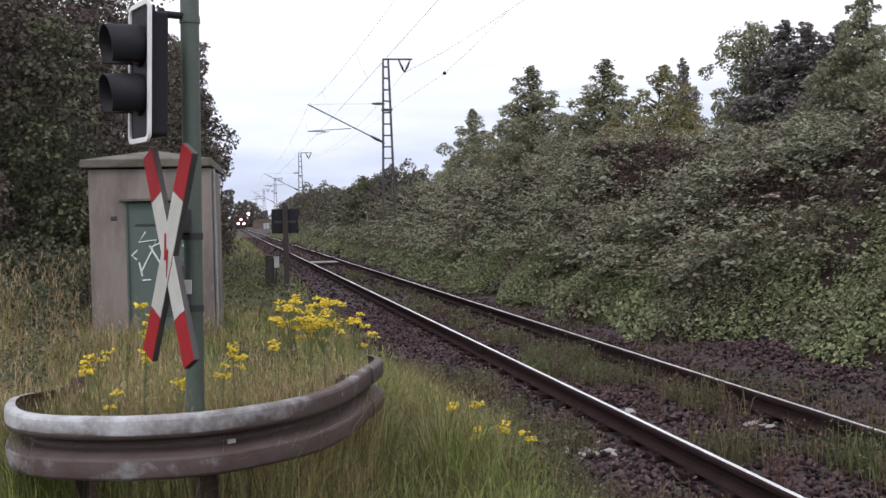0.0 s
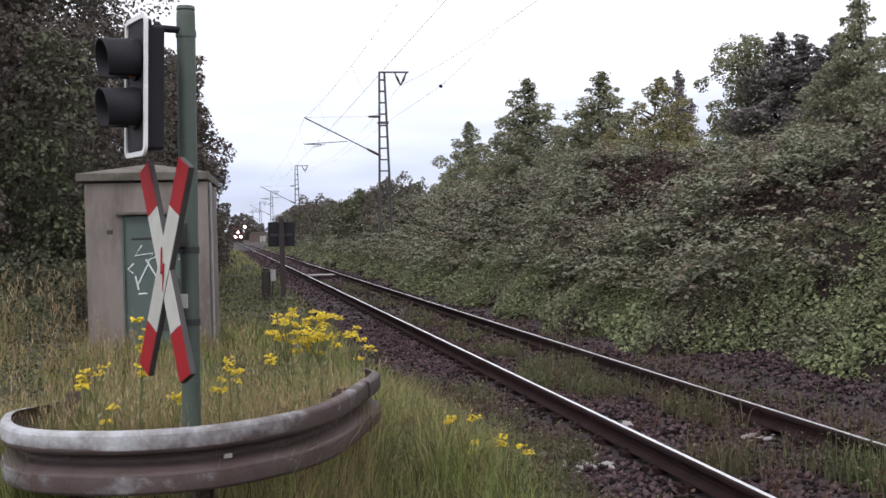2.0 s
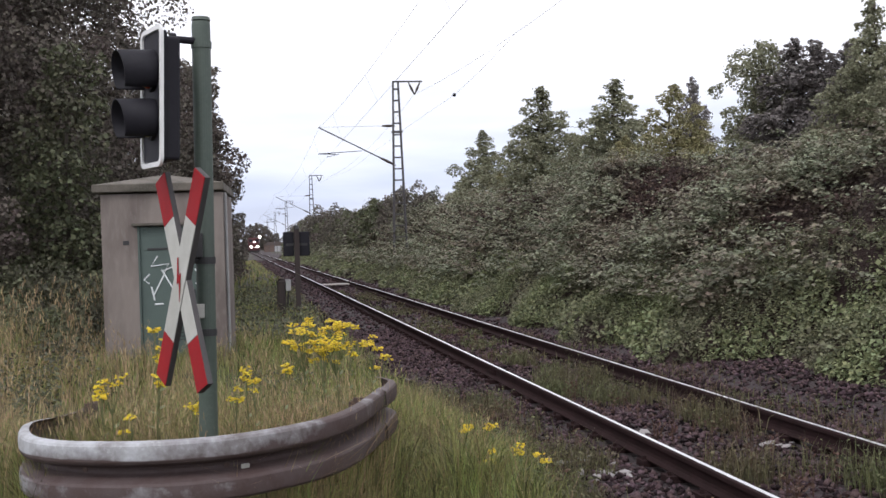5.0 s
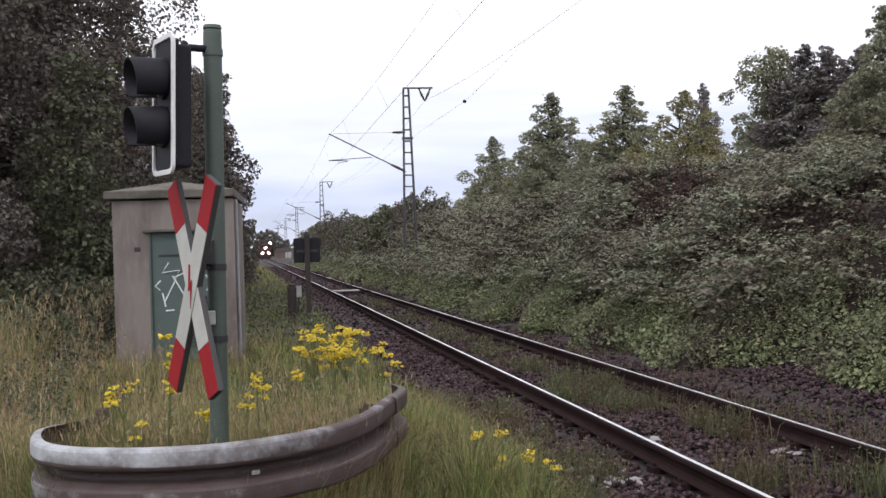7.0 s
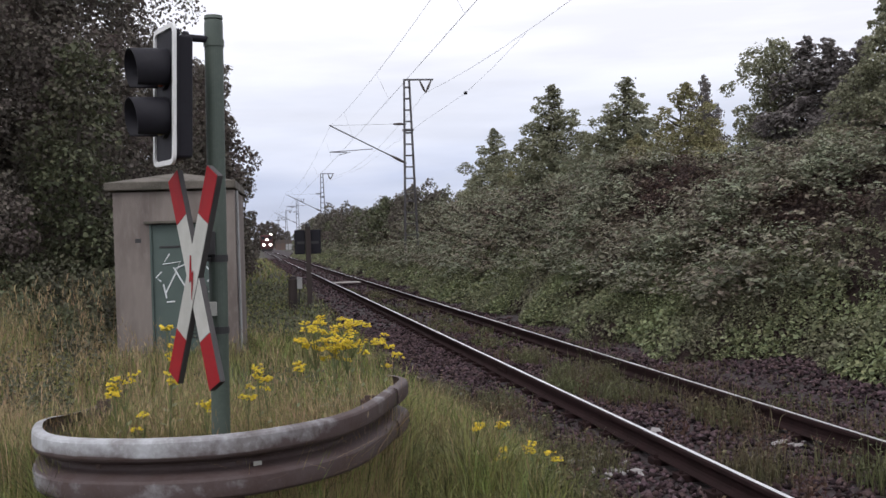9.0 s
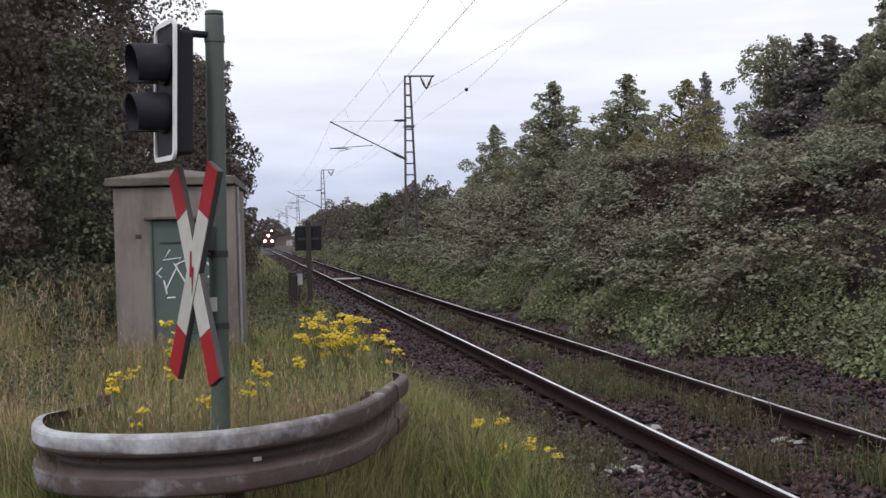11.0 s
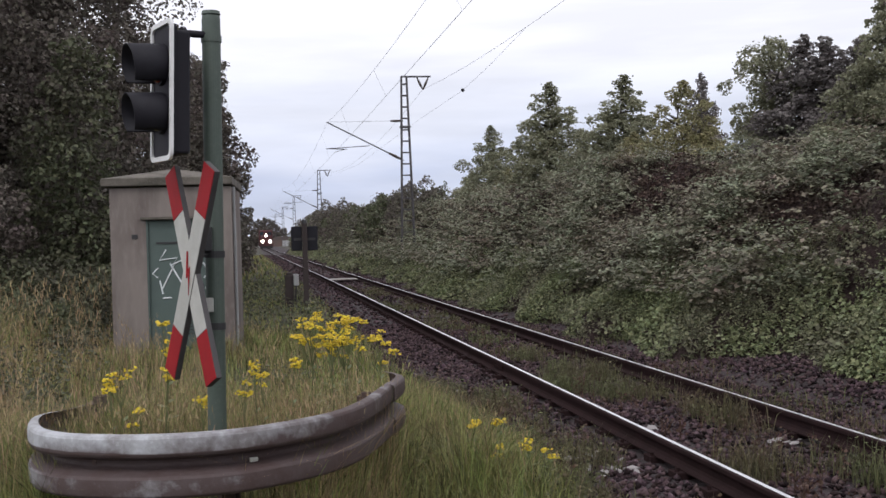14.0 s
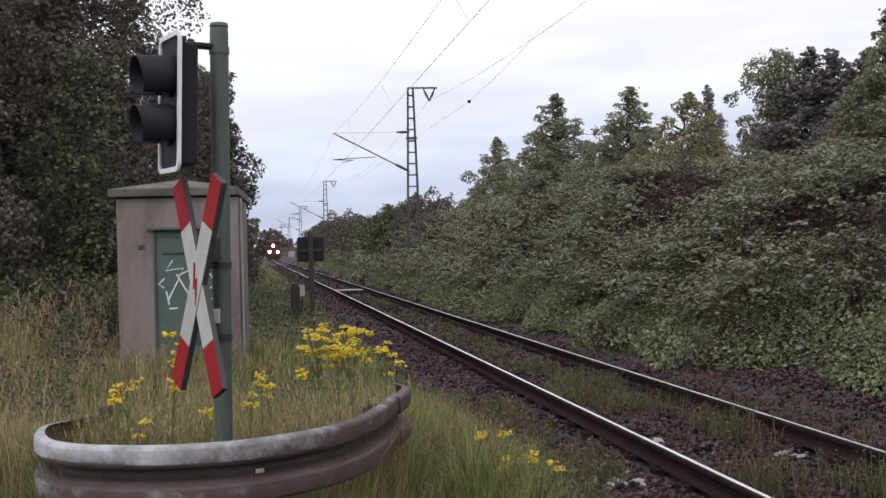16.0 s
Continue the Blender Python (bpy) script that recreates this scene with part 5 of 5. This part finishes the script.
    tagged(raw_mesh("track_weeds", *merge(weeds), WEED), "low green and brown weeds growing between the rails", "weeds", kind="stuff")
    # dead reddish dock stalks standing in the track
    dead = []
    for n, r0, r1, y0, y1, h0, h1 in ((44, 3.35, 4.3, 6.5, 12, 0.14, 0.33), (26, 4.85, 5.6, 8, 15, 0.08, 0.18), (40, 1.9, 2.75, 7, 13, 0.10, 0.26), (26, 3.35, 4.2, 12, 22, 0.12, 0.25)):
        r, y = spots(n, r0, r1, y0, y1)
        x = r + bend(y)[0]
        p = np.stack([x, y, land(x, y) - 0.02], 1)
        h = rs.uniform(h0, h1, n)
        for k in range(3):
            dead.append(blade_arrays(p, h * (1 - 0.15 * k), np.full(n, 0.008), rs.uniform(0.05, 0.3, n), rs))
        for k in range(22):
            q = p + np.stack([rs.normal(0, 0.03, n), rs.normal(0, 0.03, n), h * (0.25 + 0.033 * k)], 1)
            dead.append(leaf_arrays(q, rs.normal(0, 1, (n, 3)), rs.uniform(0.015, 0.036, n), rs, 0.4))
    tagged(raw_mesh("dead_stalks", *merge(dead), DEAD), "dead reddish-brown dock stalks standing between the rails", "weeds", kind="stuff")
    # leafy undergrowth at the edge of the wood
    under = []
    for n, x0, x1, y0, y1, s, top in ((9000, -4.2, -1.7, 8.5, 14.5, 0.04, 0.62), (3000, -3.0, -1.3, 6.0, 8.5, 0.025, 0.45), (2600, -0.2, 1.3, 8.4, 13.0, 0.03, 0.42), (46000, -8.5, -2.4, 16.5, 27, 0.075, 1.55), (14000, -9, -1.9, 27, 60, 0.14, 2.0), (6000, -2.2, 1.4, 19, 40, 0.07, 0.45), (5000, -8, -2.6, 60, 150, 0.35, 2.0)):
        x, y = spots(n, x0, x1, y0, y1)
        x = x + bend(y)[0]
        if y0 < 10:
            pick = vnoise(x * 1.1, y * 0.9, 29) > 0.5
            x, y, n = x[pick], y[pick], int(pick.sum())
        back = step(y0 - 1, y0 + 5, y) if y0 < 20 else step(x1 + 0.2, x1 - 2.5, x - bend(y)[0])
        h = top * (0.25 + 0.75 * back) * (0.55 + 0.7 * vnoise(x * 0.8, y * 0.8, 19))
        z = land(x, y) + h * np.sqrt(rs.rand(n))
        under.append(leaf_arrays(np.stack([x, y, z], 1), rs.normal(0, 0.6, (n, 3)) + np.array([[0, -0.4, 0.9]]), rs.uniform(0.6, 1.3, n) * s, rs, 0.4))
    tagged(raw_mesh("undergrowth", *merge(under), LEAF_UNDER), "dark leafy undergrowth along the edge of the wood", "undergrowth", kind="stuff")


verge()


# flowering plants: x, y, height of the heads, spread
RAGWORT = [(0.36, 7.5, 1.16, 0.11), (0.48, 7.7, 1.14, 0.14), (0.60, 7.6, 1.13, 0.12), (0.47, 7.4, 1.06, 0.14), (0.36, 7.6, 1.04, 0.12), (0.56, 7.4, 1.04, 0.12), (0.48, 7.5, 0.97, 0.10), (0.66, 7.6, 0.98, 0.06), (0.82, 7.6, 1.02, 0.09), (0.90, 7.7, 0.88, 0.07),
           (-0.76, 6.5, 0.96, 0.055), (-0.81, 6.5, 0.90, 0.05), (-0.66, 6.5, 0.72, 0.05), (-0.50, 6.5, 1.24, 0.05), (-0.50, 6.5, 1.10, 0.045), (-0.51, 6.45, 0.98, 0.05), (-0.02, 6.6, 0.97, 0.05), (0.03, 6.7, 0.88, 0.05), (0.20, 6.9, 0.96, 0.05),
           (-0.30, 6.2, 0.84, 0.03), (-0.08, 6.3, 0.87, 0.03), (1.37, 7.2, 0.44, 0.03), (1.57, 7.3, 0.47, 0.045), (1.83, 7.0, 0.30, 0.03), (1.66, 6.9, 0.36, 0.025), (1.45, 6.8, 0.34, 0.02), (-1.75, 7.2, 0.85, 0.05), (-1.62, 6.6, 0.42, 0.07)]


def ragwort(x, y, top, spread, k):
    rs = random.Random(100 + k)
    z = lift((x, y))
    h = top - z
    thing = root("ragwort", pose(x, y, z), "flowering yellow ragwort plant in the grass", "flower", "ragwort plants")
    part("stem", chain(bmesh.new(), [(0, 0, -0.03), (rs.uniform(-0.02, 0.02), 0.01, h * 0.5), (0, 0, h * 0.82)], [0.006, 0.005, 0.004], 6), STALK, thing)
    bm = bmesh.new()
    for i in range(14):
        zz = h * (0.15 + 0.05 * i)
        a = i * 2.4
        d = Vector((math.cos(a), math.sin(a), 0.25)) * rs.uniform(0.05, 0.10)
        s = Vector((-math.sin(a), math.cos(a), 0)) * 0.014
        p = Vector((0, 0, zz))
        vs = [bm.verts.new(q) for q in (p, p + d * 0.5 + s, p + d, p + d * 0.5 - s)]
        bm.faces.new(vs)
    part("leaves", bm, STALK, thing)["kind"] = "stuff"
    for j in range(max(3, int(spread * 75))):
        a, d = rs.uniform(0, 6.28), spread * math.sqrt(rs.random())
        c = Vector((d * math.cos(a), d * math.sin(a), h + rs.uniform(-0.06, 0.03) - 0.25 * d))
        br = part("branch", chain(bmesh.new(), [(0, 0, h * 0.78), (c.x * 0.6, c.y * 0.6, h * 0.88), (c.x, c.y, c.z - 0.005)], [0.003, 0.0025, 0.002], 4), STALK, thing)
        bm = bmesh.new()
        for i in range(rs.randint(9, 15)):
            b, e = rs.uniform(0, 6.28), 0.036 * math.sqrt(rs.random())
            q = c + Vector((e * math.cos(b), e * math.sin(b), rs.uniform(-0.012, 0.012)))
            r = rs.uniform(0.008, 0.014)
            t = Vector((rs.uniform(-0.5, 0.5), rs.uniform(-0.9, 0.1), 1)).normalized().to_track_quat("Z", "Y").to_matrix()
            rim = [bm.verts.new(q + t @ Vector((r * (1 if n % 2 else 0.7) * math.cos(n * math.pi / 5), r * (1 if n % 2 else 0.7) * math.sin(n * math.pi / 5), 0))) for n in range(10)]
            hub = bm.verts.new(q + t @ Vector((0, 0, 0.005)))
            low = bm.verts.new(q - t @ Vector((0, 0, 0.007)))
            for n in range(10):
                bm.faces.new((rim[n], rim[(n + 1) % 10], hub))
                bm.faces.new((rim[(n + 1) % 10], rim[n], low))
        part("flower_head", bm, FLOWER, br)["kind"] = "stuff"


for k, (x, y, top, spread) in enumerate(RAGWORT):
    ragwort(x, y, top, spread, k)


def pale_rubble():
    rs = random.Random(9)
    for x, y, s, n in ((2.58, 8.75, 0.15, 9), (2.66, 8.22, 0.18, 12), (2.04, 14.4, 0.06, 2), (4.38, 8.9, 0.12, 5), (2.3, 13.0, 0.1, 3), (2.0, 12.2, 0.1, 2), (3.55, 9.8, 0.06, 1), (1.9, 11.5, 0.12, 2)):
        for i in range(n):
            r = rs.uniform(0.02, 0.06) * (1.7 if i < 3 else 1)
            bm = bmesh.new()
            bmesh.ops.create_icosphere(bm, subdivisions=1, radius=r)
            for v in bm.verts:
                v.co = Vector((v.co.x, v.co.y * 0.8, v.co.z * 0.3)) * rs.uniform(0.6, 1.35)
            px, py = x + rs.gauss(0, s * 0.6), y + rs.gauss(0, s * 0.8)
            ob = part("rubble", bm, PALE_STONE)
            ob.matrix_basis = pose(px, py, lift((px, py)) + 0.012, rs.uniform(-20, 20), rs.uniform(-20, 20), rs.uniform(0, 360))
            tagged(ob, "pale broken lump of concrete in the ballast", "rubble", "pale rubble lumps")


pale_rubble()


# ---------------------------------------------------------------- far distance
def distance():
    far = make_tree(51, 11.0, 4.2, 0.4, "round", LEAF_DARK, 0.55, 75, "distant dark tree at the end of the line", lumps_n=40)
    put(far, -3.0, 430.0, 0, 1.0)
    rs = random.Random(6)
    for x, y, s in ((-10, 420, 1.1), (2.0, 460, 0.95), (-6, 450, 1.15), (-1, 480, 1.15), (4, 500, 0.95), (-14, 445, 1.2), (-22, 460, 1.3), (8, 520, 0.85), (12, 540, 0.75), (19, 560, 0.7), (27, 560, 0.7), (-18, 430, 1.2), (-28, 440, 1.2), (15, 560, 0.7), (23, 560, 0.65), (32, 560, 0.7), (42, 560, 0.75), (55, 570, 0.8), (70, 570, 0.85), (-40, 450, 1.2), (-8, 330, 0.9), (-9, 280, 0.85), (6.5, 455, 0.9), (9.5, 470, 0.75), (13, 480, 0.62), (4.5, 470, 1.0)):
        again(far, x, y, rs.uniform(0, 360), s)
    x, y = 8.6, 330.0
    z = lift((x, y))
    shed = root("shed", pose(x, y, z - 0.1), "distant low brown brick shed beside the line", "shed")
    part("wall", box(bmesh.new(), (0, 0, 1.0), (7.0, 5, 2.0)), BRICK_FAR, shed)
    bm = bmesh.new()
    plate(bm, [(-3.7, 1.98), (3.7, 1.98), (2.6, 2.9), (-2.6, 2.9)], 5.4, Matrix.Translation((0, -2.7, 0)))
    part("roof", bm, BRICK_ROOF, shed)
    part("door", box(bmesh.new(), (0.5, -2.52, 0.9), (2.2, 0.06, 1.8)), GREY_BOX, shed)
    # far line signal with its lamp lit
    x, y = 5.04, 420.0
    z = lift((x, y))
    sig = root("line_signal", pose(x, y, z), "distant railway signal post with a lit lamp", "signal")
    part("post", tube(bmesh.new(), (0, 0, -0.3), (0, 0, 5.6), 0.09, seg=8), MAST_GREY, sig)
    head = part("head", box(bmesh.new(), (0, -0.1, 5.1), (0.8, 0.2, 1.2), bevel=0.05), SIG_BLACK, sig)
    part("lamp", tube(bmesh.new(), (0, -0.22, 5.1), (0, -0.26, 5.1), 0.45, seg=16), LAMP, head, "bright white lamp")


distance()


# ---------------------------------------------------------------- the engine
def engine():
    thing = root("locomotive", pose(0, 0, 0), "dark red diesel shunting locomotive with three lit headlamps", "locomotive")
    part("underframe", box(bmesh.new(), (0, 7.0, 0.95), (2.9, 13.4, 0.55), bevel=0.04), TRAIN_DARK, thing)
    part("snow_plough", plate(bmesh.new(), [(-1.3, 0.12), (1.3, 0.12), (1.35, 0.7), (-1.35, 0.7)], 0.12, Matrix.Translation((0, 0.3, 0))), TRAIN_DARK, thing)
    part("bonnet", box(bmesh.new(), (0, 3.2, 2.0), (1.9, 5.6, 1.75), bevel=0.18), TRAIN_RED, thing)
    cab = part("cab", box(bmesh.new(), (0, 7.4, 2.55), (2.9, 2.8, 2.9), bevel=0.2), TRAIN_RED, thing)
    for sx in (-0.85, 0.85):
        part("window", box(bmesh.new(), (sx, 5.99, 3.25), (0.8, 0.04, 0.75), bevel=0.01), GLASS, cab)
    part("rear_bonnet", box(bmesh.new(), (0, 11.1, 1.9), (1.9, 4.4, 1.6), bevel=0.15), TRAIN_RED, thing)
    beam = part("buffer_beam", box(bmesh.new(), (0, 0.25, 1.0), (2.9, 0.12, 0.65), bevel=0.02), TRAIN_RED, thing)
    for sx in (-0.88, 0.88):
        bf = part("buffer", tube(bmesh.new(), (sx, 0.2, 1.05), (sx, -0.35, 1.05), 0.10, seg=12), TRAIN_DARK, beam)
        part("buffer_head", tube(bmesh.new(), (sx, -0.35, 1.05), (sx, -0.39, 1.05), 0.22, seg=16), TRAIN_DARK, bf)
    for x, y, z, r in ((-0.78, 0.15, 1.58, 0.29), (0.78, 0.15, 1.58, 0.29), (0.0, 0.36, 2.84, 0.26)):
        hd = part("headlamp", tube(bmesh.new(), (x, y + 0.25, z), (x, y, z), r + 0.04, seg=16), TRAIN_DARK, thing)
        part("lens", tube(bmesh.new(), (x, y - 0.02, z), (x, y - 0.05, z), r, seg=16), LAMP, hd, "lit lens")
    for wy in (1.8, 4.2, 9.8, 12.2):
        for sx in (-0.75, 0.75):
            part("wheel", tube(bmesh.new(), (sx - 0.065, wy, 0.5), (sx + 0.065, wy, 0.5), 0.5, seg=24), RUSTY, thing)
    return thing


loco = engine()


def motions():
    rows = []
    for i in range(17):
        t = float(i)
        y = 334.0 - 6.75 * t
        dx, dz = bend(y)
        dx2, _ = bend(y + 4)
        rows.append((t, pose(TRACK_X + float(dx), y, RAIL_Z + float(dz), 0, 0, math.degrees(math.atan2(float(dx - dx2), 4)))))
    walk(loco, rows)


motions()
